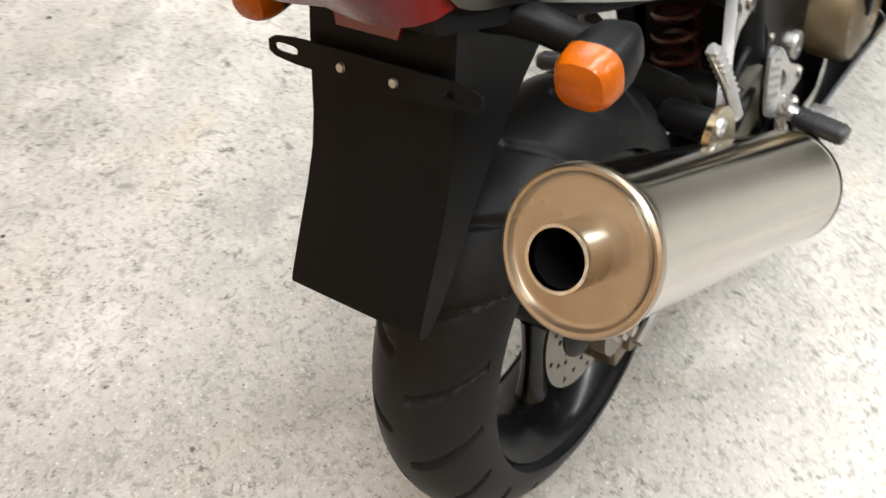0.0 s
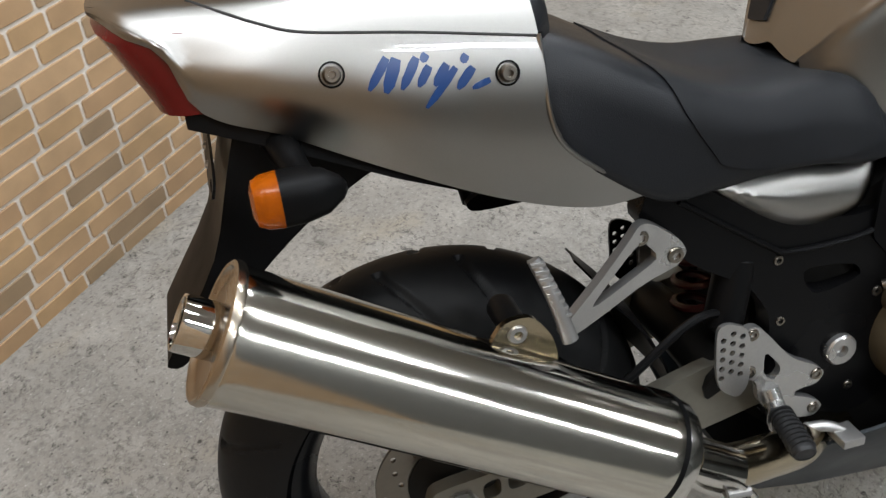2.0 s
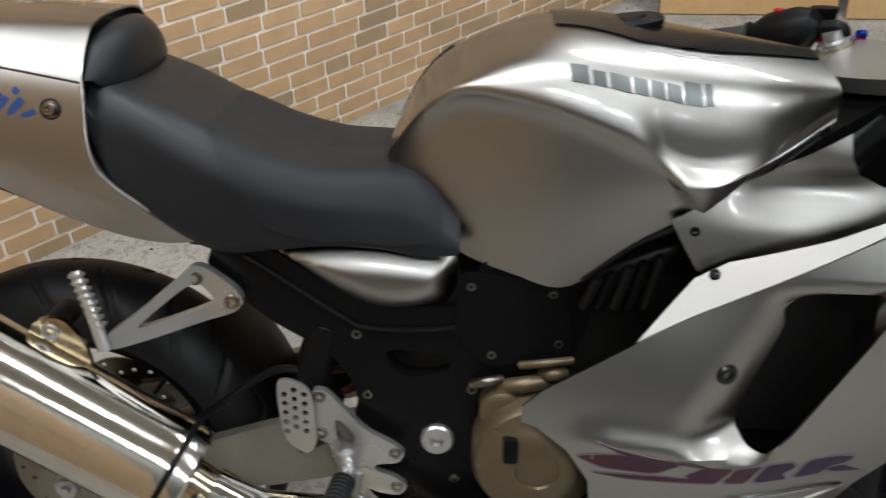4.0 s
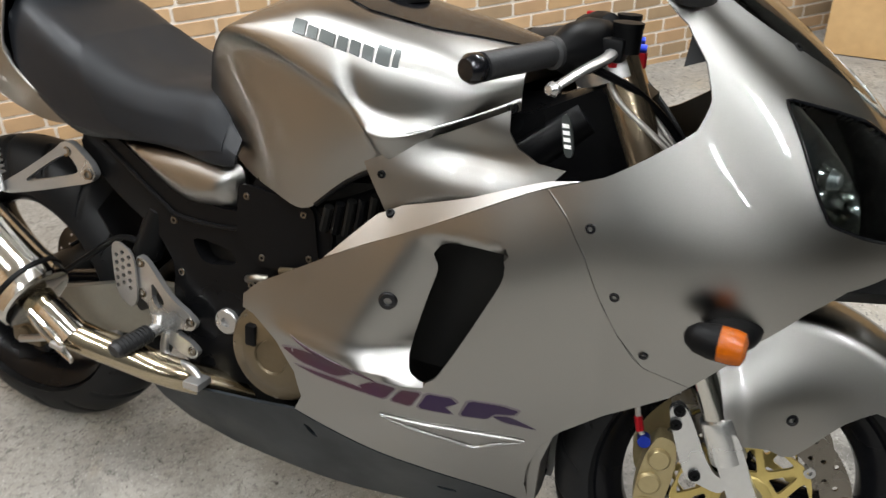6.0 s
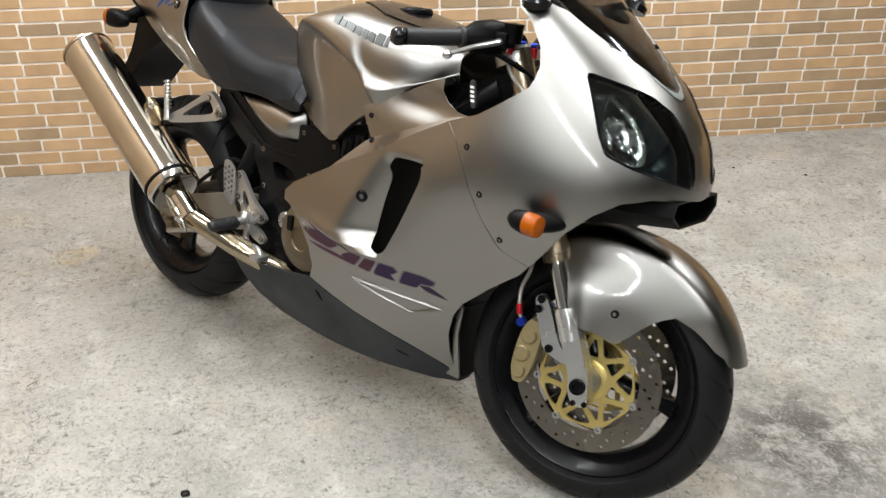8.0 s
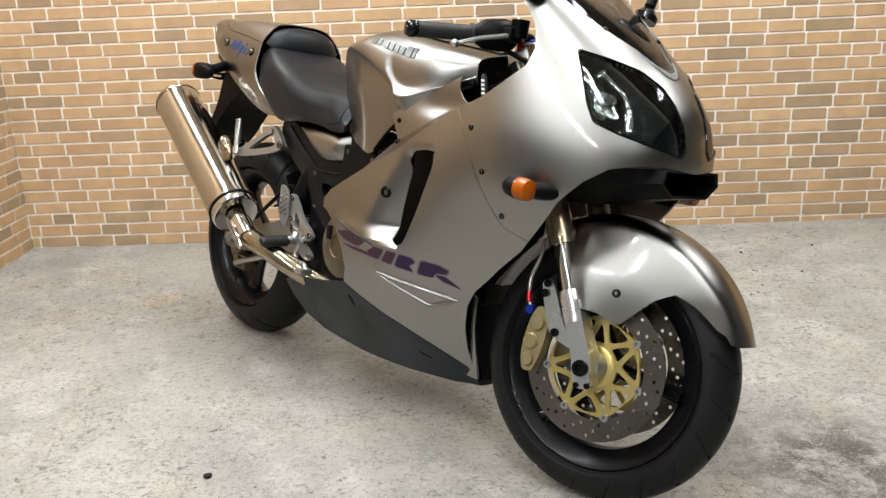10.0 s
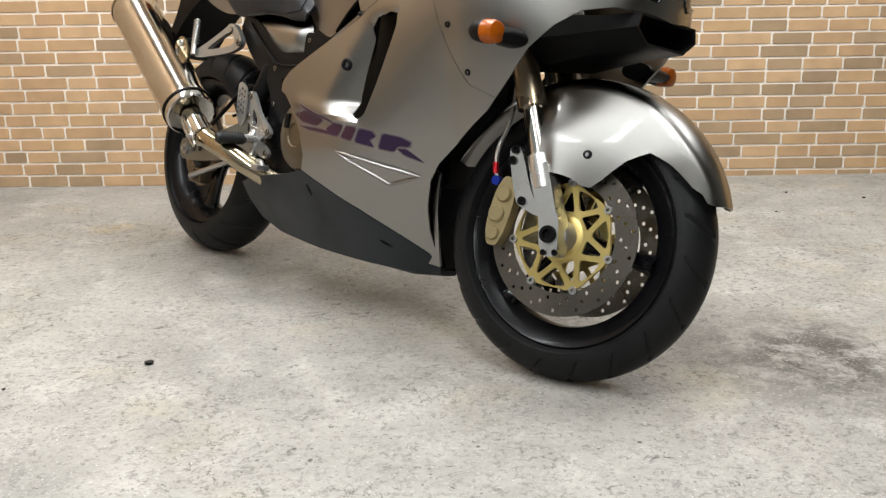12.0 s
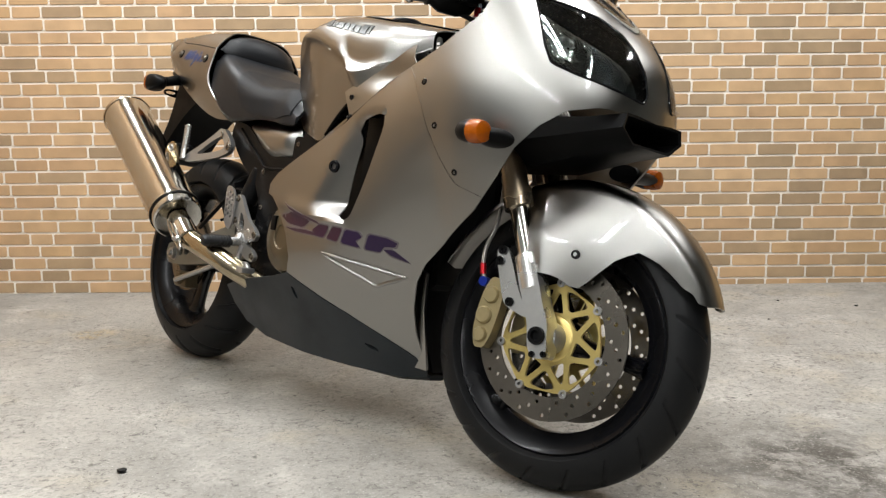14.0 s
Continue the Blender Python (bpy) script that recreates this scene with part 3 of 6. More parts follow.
# ---- wheels ----
def tyre_mesh(R, W, c, groove, seg=720, across=56):
    """A tyre turned about y, with its tread grooves sunk into the crown."""
    bm = bmesh.new()
    top = math.radians(88)
    prof = []
    for k in range(across + 1):
        f = 2 * k / across - 1
        a = f * top
        prof.append((R - c + c * math.cos(a), W / 2 * math.sin(a) / math.sin(top), f))
    bead = [(0.2295, W * 0.475), (0.2270, W * 0.43), (0.2240, W * 0.38), (0.2200, W * 0.32)]
    rows = []
    for i in range(seg):
        t = 2 * math.pi * i / seg
        ring = [(r, -y, 0) for r, y in reversed(bead)] + prof + [(r, y, 0) for r, y in bead]
        rows.append([bm.verts.new(((r - (groove(i / seg, f) if f else 0)) * math.sin(t), y, (r - (groove(i / seg, f) if f else 0)) * math.cos(t))) for r, y, f in ring])
    for i in range(seg):
        a, b = rows[i], rows[(i + 1) % seg]
        for j in range(len(a) - 1):
            bm.faces.new((a[j], a[j + 1], b[j + 1], b[j]))
    return bm


def rear_groove(t, f):
    """Long curved cuts that sweep back from the middle, left and right in turn."""
    n = 18
    for side, shift in ((1, 0.0), (-1, 0.5)):
        g = f * side
        if 0.10 < g < 0.80:
            line = shift + 0.9 * (g - 0.1) ** 1.4
            d = abs((t * n - line + 0.5) % 1 - 0.5)
            if d < 0.080:
                return 0.0060 * smooth((0.080 - d) / 0.045)
    return 0.0


def front_groove(t, f):
    n = 20
    for side, shift in ((1, 0.0), (-1, 0.5)):
        g = f * side
        if 0.14 < g < 0.82:
            d = abs((t * n - shift + 0.75 * g + 0.5) % 1 - 0.5)
            if d < 0.080:
                return 0.0050 * smooth((0.080 - d) / 0.045)
    return 0.0


def rim_mesh(bm, W, lip=0.2195):
    """A cast rim: barrel, lips, hub and broad forked spokes."""
    h = W / 2
    lathe(bm, [(lip, -h), (lip + 0.006, -h + 0.004), (lip, -h + 0.012), (0.203, -h + 0.018), (0.192, -h * 0.45), (0.190, 0), (0.192, h * 0.45), (0.203, h - 0.018), (lip, h - 0.012),
               (lip + 0.006, h - 0.004), (lip, h), (0.206, h - 0.006), (0.180, h * 0.4), (0.178, 0), (0.180, -h * 0.4), (0.206, -h + 0.006), (lip, -h)], seg=72, ends=False)
    return bm


def spoke_mesh(k, off, spokes=3, phase=0.808):
    a = 2 * math.pi * (k + phase) / spokes
    p0 = Vector((0.035 * math.sin(a), 0, 0.035 * math.cos(a)))
    p1 = Vector((0.186 * math.sin(a + off), 0, 0.186 * math.cos(a + off)))
    return sweep(bmesh.new(), [p0, p0.lerp(p1, 0.4), p0.lerp(p1, 0.8), p1], [0.034, 0.026, 0.030, 0.042], seg=14, steps=4, squash=0.62)


def wheel_hub(W):
    h = W / 2
    return lathe(bmesh.new(), [(0.012, -h * 0.75), (0.035, -h * 0.75), (0.045, -h * 0.4), (0.045, h * 0.4), (0.035, h * 0.75), (0.012, h * 0.75)], seg=28)


def disc_mesh(R0, R1, y, holes=36, thick=0.0045, lead=0.0):
    """A drilled brake disc."""
    outer = [(R1 * math.sin(2 * math.pi * i / 72), R1 * math.cos(2 * math.pi * i / 72)) for i in range(72)]
    cuts = [[(R0 * math.sin(2 * math.pi * i / 60), R0 * math.cos(2 * math.pi * i / 60)) for i in range(60)]]
    for k in range(holes):
        a = 2 * math.pi * (k + lead) / holes
        r = R0 + (R1 - R0) * (0.24, 0.5, 0.76)[k % 3]
        cuts.append([(r * math.sin(a) + 0.0042 * math.cos(q), r * math.cos(a) + 0.0042 * math.sin(q)) for q in [2 * math.pi * j / 8 for j in range(8)]])
    return slab(bmesh.new(), outer, y - thick / 2, y + thick / 2, cuts, 0.012)


def carrier_mesh(y, R=0.108, arms=7):
    """The gold spider that holds a floating disc: a flat plate pierced by two rings of windows, with a boss in the middle."""
    at = lambda r, a: (r * math.sin(a), r * math.cos(a))
    rim = [at(R - 0.003 + 0.003 * math.cos(arms * 2 * math.pi * i / 112), 2 * math.pi * i / 112) for i in range(112)]
    cuts = [[at(0.030, 2 * math.pi * i / 32) for i in range(32)]]
    for k in range(arms):
        a, b = 2 * math.pi * k / arms, 2 * math.pi * (k + 0.5) / arms
        cuts.append(rounded([at(0.054, a - 0.29), at(0.052, a), at(0.054, a + 0.29), at(0.090, a + 0.035), at(0.090, a - 0.035)], 2, 0.25))
        cuts.append(rounded([at(0.098, b - 0.315), at(0.0995, b), at(0.098, b + 0.315), at(0.064, b + 0.06), at(0.064, b - 0.06)], 2, 0.25))
    bm = slab(bmesh.new(), rim, y - 0.003, y + 0.003, cuts, 0.010)
    out = math.copysign(1, y)
    lathe(bm, [(0.030, y), (0.046, y), (0.046, y + out * 0.003), (0.043, y + out * 0.005), (0.030, y + out * 0.005), (0.030, y)], seg=40, ends=False)
    return bm


def moved(bm, m):
    bmesh.ops.transform(bm, matrix=m, verts=bm.verts)
    return bm


REAR = Matrix.Translation((0.002, 0.009, 0.3115))
rear_wheel = bike_part("rear_wheel", moved(rim_mesh(bmesh.new(), 0.142), REAR), RIM, "gloss black cast rear wheel")
bike_part("tyre", moved(tyre_mesh(0.309, 0.165, 0.085, rear_groove), REAR), RUBBER, "wide black rear tyre with swept grooves", rear_wheel)
for k in range(3):
    bike_part("spoke", moved(spoke_mesh(k, 0.0, 3, 0.625), REAR), GLOSS, "", rear_wheel)
bike_part("brake_disc", moved(disc_mesh(0.062, 0.108, -0.074, 27), REAR), STEEL, "drilled steel rear disc", rear_wheel)
bike_part("sprocket", moved(disc_mesh(0.05, 0.088, 0.105, 18), REAR), STEEL, "", rear_wheel)
bike_part("hub", moved(lathe(bmesh.new(), [(0.0, -0.115), (0.02, -0.115), (0.026, -0.095), (0.045, -0.085), (0.064, -0.078), (0.060, -0.070), (0.045, -0.05), (0.045, 0.07), (0.05, 0.11), (0.0, 0.11)]), REAR), ENGINE, "", rear_wheel)
bike_part("valve", moved(sweep(bmesh.new(), [(0.13, -0.03, 0.13), (0.118, -0.055, 0.118)], 0.004, 8), REAR), BLACK, "", rear_wheel)

# steering: the fork is turned left
FRONT = Matrix.Translation((1.417, 0.026, 0.290)) @ Matrix.Rotation(radians(13.2), 4, Vector((-0.399, 0, 0.917)))
fwd = lambda bm: moved(bm, FRONT)
front_wheel = bike_part("front_wheel", fwd(rim_mesh(bmesh.new(), 0.092)), RIM, "gloss black cast front wheel")
bike_part("tyre", fwd(tyre_mesh(0.289, 0.115, 0.059, front_groove)), RUBBER, "black front tyre with slanted grooves", front_wheel)
for s in (-1, 1):
    bike_part("brake_disc", fwd(disc_mesh(0.113, 0.159, s * 0.064, 54, lead=0.3)), STEEL, "drilled steel front disc", front_wheel)
    bike_part("disc_carrier", fwd(carrier_mesh(s * 0.062)), GOLD, "gold anodised disc carrier", front_wheel)
    for k in range(7):
        a = 2 * math.pi * k / 7
        bike_part("bobbin", fwd(lathe(bmesh.new(), [(0.004, -0.006), (0.0085, -0.006), (0.0085, 0.006), (0.004, 0.006), (0.004, -0.002), (0.0, -0.002)], (0.110 * math.sin(a), s * 0.064, 0.110 * math.cos(a)), (0, s, 0), 14)), ALLOY, "", front_wheel)
for k in range(3):
    bike_part("spoke", fwd(spoke_mesh(k, 0.0)), GLOSS, "", front_wheel)
bike_part("wheel_hub", fwd(wheel_hub(0.092)), GLOSS, "", front_wheel)
bike_part("axle", fwd(lathe(bmesh.new(), [(0.0, -0.1275), (0.008, -0.1275), (0.010, -0.134), (0.0165, -0.134), (0.0175, -0.130), (0.0175, 0.12), (0.0, 0.12)], seg=20)), BLACK, "", front_wheel)
bike_part("hub", fwd(lathe(bmesh.new(), [(0.0, -0.095), (0.024, -0.095), (0.030, -0.08), (0.034, -0.06), (0.034, 0.06), (0.03, 0.08), (0.024, 0.095), (0.0, 0.095)], seg=24)), ALLOY, "", front_wheel)

# ---- fork ----
RAKE = Vector((-0.399, 0, 0.917))
AHEAD = Vector((0.917, 0, 0.399))
bmf = bmesh.new()
sweep(bmf, [RAKE * 0.44 + Vector((0, -0.09, 0)), RAKE * 0.44 + Vector((0, 0.09, 0))], 0.03, 10)
sweep(bmf, [RAKE * 0.665 + Vector((0, -0.11, 0)), RAKE * 0.665 + AHEAD * -0.03, RAKE * 0.665 + Vector((0, 0.11, 0))], 0.022, 10)
fork = bike_part("front_fork", fwd(bmf), ALLOY, "upside-down front fork turned to the left")
for s in (-1, 1):
    y = Vector((0, s * 0.103, 0))
    bike_part("upper_tube", fwd(sweep(bmesh.new(), [RAKE * 0.262 + y, RAKE * 0.30 + y, RAKE * 0.31 + y, RAKE * 0.70 + y], [0.030, 0.030, 0.027, 0.027], 24, 4)), FORK, "bronze fork tube", fork)
    bike_part("slider", fwd(sweep(bmesh.new(), [RAKE * 0.12 + y, RAKE * 0.27 + y], 0.0205, 20)), CHROME, "", fork)
    bike_part("fork_cap", fwd(lathe(bmesh.new(), [(0.0, 0.72), (0.014, 0.72), (0.016, 0.708), (0.025, 0.706), (0.026, 0.70), (0.0, 0.695)][::-1], y, RAKE, 20)), ALLOY, "", fork)
    foot = bmesh.new()
    slab(foot, rounded([(0.026, -0.030), (0.020, -0.041), (-0.004, -0.043), (-0.018, -0.020), (-0.026, 0.020), (-0.040, 0.050), (-0.070, 0.112), (-0.058, 0.134), (-0.036, 0.138), (-0.016, 0.096), (-0.002, 0.062), (0.016, 0.030)], 3, 0.3), s * 0.082, s * 0.126, step=0.012, bevel=0.010)
    sweep(foot, [RAKE * 0.095 + y, RAKE * 0.158 + y, RAKE * 0.162 + y], [0.027, 0.0265, 0.022], 20, 4)
    bike_part("axle_clamp", fwd(foot), POLISHED, "cast silver axle clamp", fork)
    for dx, dz in ((-0.002, -0.036), (0.022, -0.032)):
        bike_part("pinch_bolt", fwd(lathe(bmesh.new(), [(0.0, 0), (0.006, 0), (0.006, 0.006), (0.003, 0.006), (0.003, 0.002), (0.0, 0.002)], (dx, s * 0.125, dz), (0, s, 0), 12)), BLACK, "", fork)
    brk = slab(bmesh.new(), rounded([(-0.136, 0.150), (-0.122, 0.164), (-0.106, 0.156), (-0.060, 0.062), (-0.030, 0.050), (-0.040, 0.028), (-0.078, 0.040), (-0.098, 0.050)], 3), s * 0.094, s * 0.108, bevel=0.003)
    bike_part("caliper_bracket", fwd(brk), POLISHED, "silver caliper bracket", fork)
    for dx, dz in ((-0.121, 0.131), (-0.082, 0.054), (-0.119, 0.153)):
        bike_part("bracket_bolt", fwd(lathe(bmesh.new(), [(0.0, 0), (0.009, 0), (0.009, 0.005), (0.004, 0.005), (0.004, 0.001), (0.0, 0.001)], (dx, s * 0.108, dz), (0, s, 0), 14)), BLACK, "", fork)

# ---- front brake calipers ----
for s in (-1, 1):
    bm = bmesh.new()
    for i, (px, pz, r) in enumerate(((-0.134, 0.062, 0.0175), (-0.143, 0.020, 0.018), (-0.143, -0.020, 0.0155))):
        lathe(bm, [(0.0, s * 0.101), (r * 0.82, s * 0.101), (r, s * 0.097), (r, s * 0.066), (0.0, s * 0.066)], (px, 0, pz), (0, 1, 0), 20)
    slab(bm, rounded([(-0.140, 0.100), (-0.114, 0.094), (-0.108, 0.060), (-0.112, 0.020), (-0.120, -0.020), (-0.131, -0.046), (-0.154, -0.046), (-0.163, -0.012), (-0.161, 0.030), (-0.154, 0.070)], 3), s * 0.060, s * 0.094, bevel=0.005)
    bike_part("brake_caliper", fwd(bm), CALIPER, "gold six-piston brake caliper")
    bmh = sweep(bmesh.new(), [(-0.160, s * 0.088, 0.086), (-0.172, s * 0.086, 0.115), (-0.178, s * 0.080, 0.155), (-0.166, s * 0.075, 0.212), (-0.175, s * 0.066, 0.30), (-0.20, s * 0.06, 0.40)], 0.0045, 8)
    bike_part("brake_hose", fwd(bmh), HOSE, "braided steel brake hose")
    bike_part("hose_union", fwd(sweep(bmesh.new(), [(-0.168, s * 0.087, 0.100), (-0.174, s * 0.085, 0.122)], 0.0065, 8)), REDANO, "red anodised hose union")
    bike_part("hose_banjo", fwd(lathe(bmesh.new(), [(0.0, -0.008), (0.010, -0.008), (0.010, 0.008), (0.0, 0.008)], (-0.160, s * 0.088, 0.086), (0, 1, 0), 12)), BLUEANO, "blue anodised banjo bolt")

# ---- front mudguard ----
def guard(phi, u):
    """phi: degrees from straight ahead, up and back round the tyre; u: across, with side skirts past 0.5."""
    a, g = radians(phi), abs(u)
    crown = 0.318 + 0.010 * math.sin(radians(max(0, min(180, phi * 1.3 - 20))))
    if g < 0.5:
        t = g / 0.5 * math.pi / 2
        y, r = 0.080 * math.sin(t), crown - 0.034 * (1 - math.cos(t))
    else:
        y, r = 0.080 + 0.010 * smooth((g - 0.5) / 0.3), crown - 0.034 - (g - 0.5) * 0.42
    if g > 0.5:
        y += 0.036 * smooth((phi - 50) / 62) * smooth((g - 0.5) / 0.22)
    if g > 0.5:
        y -= 0.005 * smooth((phi - 101) / 4) * smooth((g - 0.5) / 0.1)
    narrow = 0.62 + 0.38 * smooth((phi - 14) / 36) - 0.12 * smooth((phi - 122) / 20)
    return (r * math.cos(a), math.copysign(y * narrow, u), r * math.sin(a))


half = [(23, 0.44), (30, 0.53), (42, 0.575), (51, 0.62), (56, 0.72), (60, 0.86), (64, 0.925), (72, 0.940), (84, 0.925), (96, 0.915), (105, 0.905), (109, 0.86), (113, 0.70), (116.5, 0.56), (118, 0.50)]
edge = [(21, 0.0)] + [(21.4, 0.3)] + half + [(124, 0.47), (138, 0.45), (152, 0.40), (158, 0.25), (160, 0.0)]
ring = edge + [(p, -u) for p, u in reversed(edge[1:-1])]
bm = skin(bmesh.new(), ring, guard, step=4.0, thick=0.003, stretch=40, flip=True)
fender = bike_part("front_mudguard", fwd(bm), SILVER, "glossy silver front mudguard with side skirts")
for s in (-1, 1):
    q = FRONT @ Vector(guard(77.6, s * 0.797))
    nrm = FRONT.to_3x3() @ Vector((0, s, 0))
    screw(q, nrm, 0.008, GLOSS, fender, "mudguard_screw")

# ---- fairing ----
MID = TURN + 0.55
flipped = lambda fn: (lambda u, v: (fn(u, v)[0], -fn(u, v)[1], fn(u, v)[2]))
# duct cut, widened rearward so the dark sheet stands for the recess's shade
DUCT = [(0.972, 0.668), (0.990, 0.690), (1.055, 0.700), (1.087, 0.693), (1.087, 0.664), (1.028, 0.545), (0.993, 0.480), (0.975, 0.468), (0.948, 0.480), (0.936, 0.500), (0.962, 0.590), (0.980, 0.645)]
SIDE = [(0.682, 0.505), (0.662, 0.512), (0.664, 0.535), (0.690, 0.560), (0.730, 0.583), (0.83, 0.640), (0.93, 0.690), (1.11, 0.788), (1.128, 0.795), (1.16, 0.765), (1.19, 0.72), (1.215, 0.66), (1.24, 0.61),
        (1.275, 0.565), (1.34, 0.545), (1.318, 0.520), (1.229, 0.455), (1.165, 0.40), (1.135, 0.36), (1.112, 0.30), (1.102, 0.245), (1.105, 0.185), (1.03, 0.222), (0.93, 0.268), (0.83, 0.304),
        (0.735, 0.332), (0.757, 0.370), (0.752, 0.42), (0.722, 0.47)]
NOSE_RIM = [(1.1287, 0.7956), (1.20, 0.825), (1.265, 0.866), (1.315, 0.895), (1.343, 0.93), (1.35, 0.97), (1.325, 1.01), (1.25, 1.04), (1.26, 1.062), (1.40, 1.052), (1.525, 1.036), (1.575, 1.008), (1.635, 0.978), (1.70, 0.948), (1.735, 0.925), (MID, 0.917)]
CHIN = [(MID, 0.722), (1.70, 0.728), (1.60, 0.728), (1.53, 0.715), (1.475, 0.685), (1.42, 0.64), (1.375, 0.585), (1.3408, 0.5458), (1.2757, 0.5656), (1.2407, 0.6106), (1.2157, 0.6606), (1.1907, 0.7206), (1.1607, 0.7656)]
LAMP = [(1.478, 0.936), (1.470, 0.880), (1.470, 0.835), (1.484, 0.800), (1.540, 0.783), (1.625, 0.766), (1.715, 0.750), (1.728, 0.765), (1.725, 0.805), (1.712, 0.850), (1.697, 0.880), (1.648, 0.906), (1.568, 0.922)]


def both(s, z):
    return fairing(s, z) if s <= MID else flipped(fairing)(2 * MID - s, z)


def across(poly):
    return [(2 * MID - s, z) for s, z in poly]


side_right = bike_part("side_fairing", skin(bmesh.new(), SIDE, fairing, [rounded(DUCT, 2, 0.25)], step=0.011, thick=0.004), SILVER, "satin silver side fairing with a slanted duct")
side_left = bike_part("side_fairing", skin(bmesh.new(), SIDE, flipped(fairing), [rounded(DUCT, 2, 0.25)], step=0.016, thick=0.004, flip=True), SILVER)
nose_line = NOSE_RIM + list(reversed(across(NOSE_RIM[:-1]))) + list(reversed(across(CHIN[1:]))) + CHIN
nose = bike_part("nose_fairing", skin(bmesh.new(), nose_line, both, [rounded(LAMP, 2, 0.14), rounded(across(LAMP), 2, 0.14)], step=0.011, thick=0.004), SILVER, "rounded silver nose fairing with twin headlight openings")

# dark sheets added behind the duct and the panels, for the shade inside
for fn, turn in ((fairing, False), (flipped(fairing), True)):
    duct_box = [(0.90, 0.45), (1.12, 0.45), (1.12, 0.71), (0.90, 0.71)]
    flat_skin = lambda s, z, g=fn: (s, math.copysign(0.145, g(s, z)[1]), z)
    bike_part("duct_shade", skin(bmesh.new(), duct_box, flat_skin, step=0.05, thick=0.004, flip=turn), ENGINE)

# seam, screws and fins on the side fairing
for fn, turn, owner in ((fairing, False, side_right), (flipped(fairing), True, side_left)):
    sgn = -1 if not turn else 1
    on = lambda s, z, h=0.0, g=fn, f=turn: Vector(g(s, z)) + normal_of(g, s, z) * (-h if f else h)
    nrm = lambda s, z, g=fn, f=turn: normal_of(g, s, z) * (-1 if f else 1)
    bike_part("seam", sweep(bmesh.new(), [on(s, z, -0.0005) for s, z in ((1.129, 0.796), (1.161, 0.766), (1.191, 0.721), (1.216, 0.661))], 0.0006, 6), LINE, "", owner)
    bike_part("seam", sweep(bmesh.new(), [on(s, z, -0.0005) for s, z in ((1.216, 0.661), (1.241, 0.611), (1.276, 0.566), (1.34, 0.546))], 0.0007, 6), DARKLINE, "", owner)
    for s, z in ((1.192, 0.760), (1.232, 0.674), (1.275, 0.588)):
        screw(on(s, z), nrm(s, z), 0.006, GLOSS, owner, "fairing_screw")
    screw(on(0.912, 0.585), nrm(0.912, 0.585), 0.0125, GLOSS, owner, "fairing_plug")
    fin = [(0.905, 0.393), (1.0, 0.388), (1.085, 0.376), (1.112, 0.366), (1.085, 0.352), (1.035, 0.338), (0.96, 0.362)]

    plate = bike_part("fin", skin(bmesh.new(), fin, fn, step=0.012, thick=0.002, lift=0.0015, flip=turn), SILVER, "raised silver fin", owner)
    upper = [on(0.905 + 0.207 * n / 7, 0.393 - 0.026 * n / 7, 0.002) for n in range(8)]
    lower = [on(0.905 + 0.130 * n / 5, 0.391 - 0.051 * n / 5, 0.002) for n in range(6)] + [on(1.035 + 0.077 * n / 3, 0.340 + 0.026 * n / 3, 0.002) for n in range(1, 4)]
    for line in (upper, lower):
        bike_part("fin_edge", sweep(bmesh.new(), line, [0.0015] + [0.0042] * (len(line) - 2) + [0.002], 10, 4), SILVER, "", owner)
    # dark slanted shards in a pale edge, in place of a name
    shards = [([(0.757, 0.493), (0.790, 0.482), (0.895, 0.460), (0.905, 0.453), (0.800, 0.474)], MAROON), ([(0.733, 0.463), (0.796, 0.475), (0.868, 0.459), (0.834, 0.442), (0.770, 0.447)], MAROON),
              ([(0.752, 0.437), (0.840, 0.437), (0.902, 0.433), (0.890, 0.428), (0.800, 0.431)], MAROON), ([(0.874, 0.440), (0.905, 0.455), (0.935, 0.453), (0.914, 0.426), (0.886, 0.428)], MAROON),
              ([(0.924, 0.426), (0.946, 0.453), (0.972, 0.451), (0.954, 0.421)], MAROON), ([(0.964, 0.420), (0.980, 0.450), (1.014, 0.448), (1.022, 0.438), (1.004, 0.429), (1.014, 0.415)], PURPLE),
              ([(1.024, 0.414), (1.040, 0.447), (1.085, 0.444), (1.108, 0.436), (1.100, 0.427), (1.074, 0.425), (1.062, 0.412)], PURPLE), ([(1.070, 0.419), (1.094, 0.421), (1.132, 0.398), (1.088, 0.408)], PURPLE)]
    for cut, ink in shards:
        mx, mz = sum(p[0] for p in cut) / len(cut), sum(p[1] for p in cut) / len(cut)
        grow = lambda p, q, d=0.0028: (p + d * (p - mx) / math.dist((p, q), (mx, mz)) * 1.6, q + d * (1 if q > mz else -1))
        bike_part("decal_edge", skin(bmesh.new(), rounded([grow(p, q) for p, q in cut], 1, 0.12), fn, step=0.010, thick=0.001, lift=0.0006, flip=turn), OUTLINE, "", owner)
        bike_part("decal", skin(bmesh.new(), rounded(cut, 1, 0.12), fn, step=0.010, thick=0.001, lift=0.0012, flip=turn), ink, "dark slanted decal shard", owner)

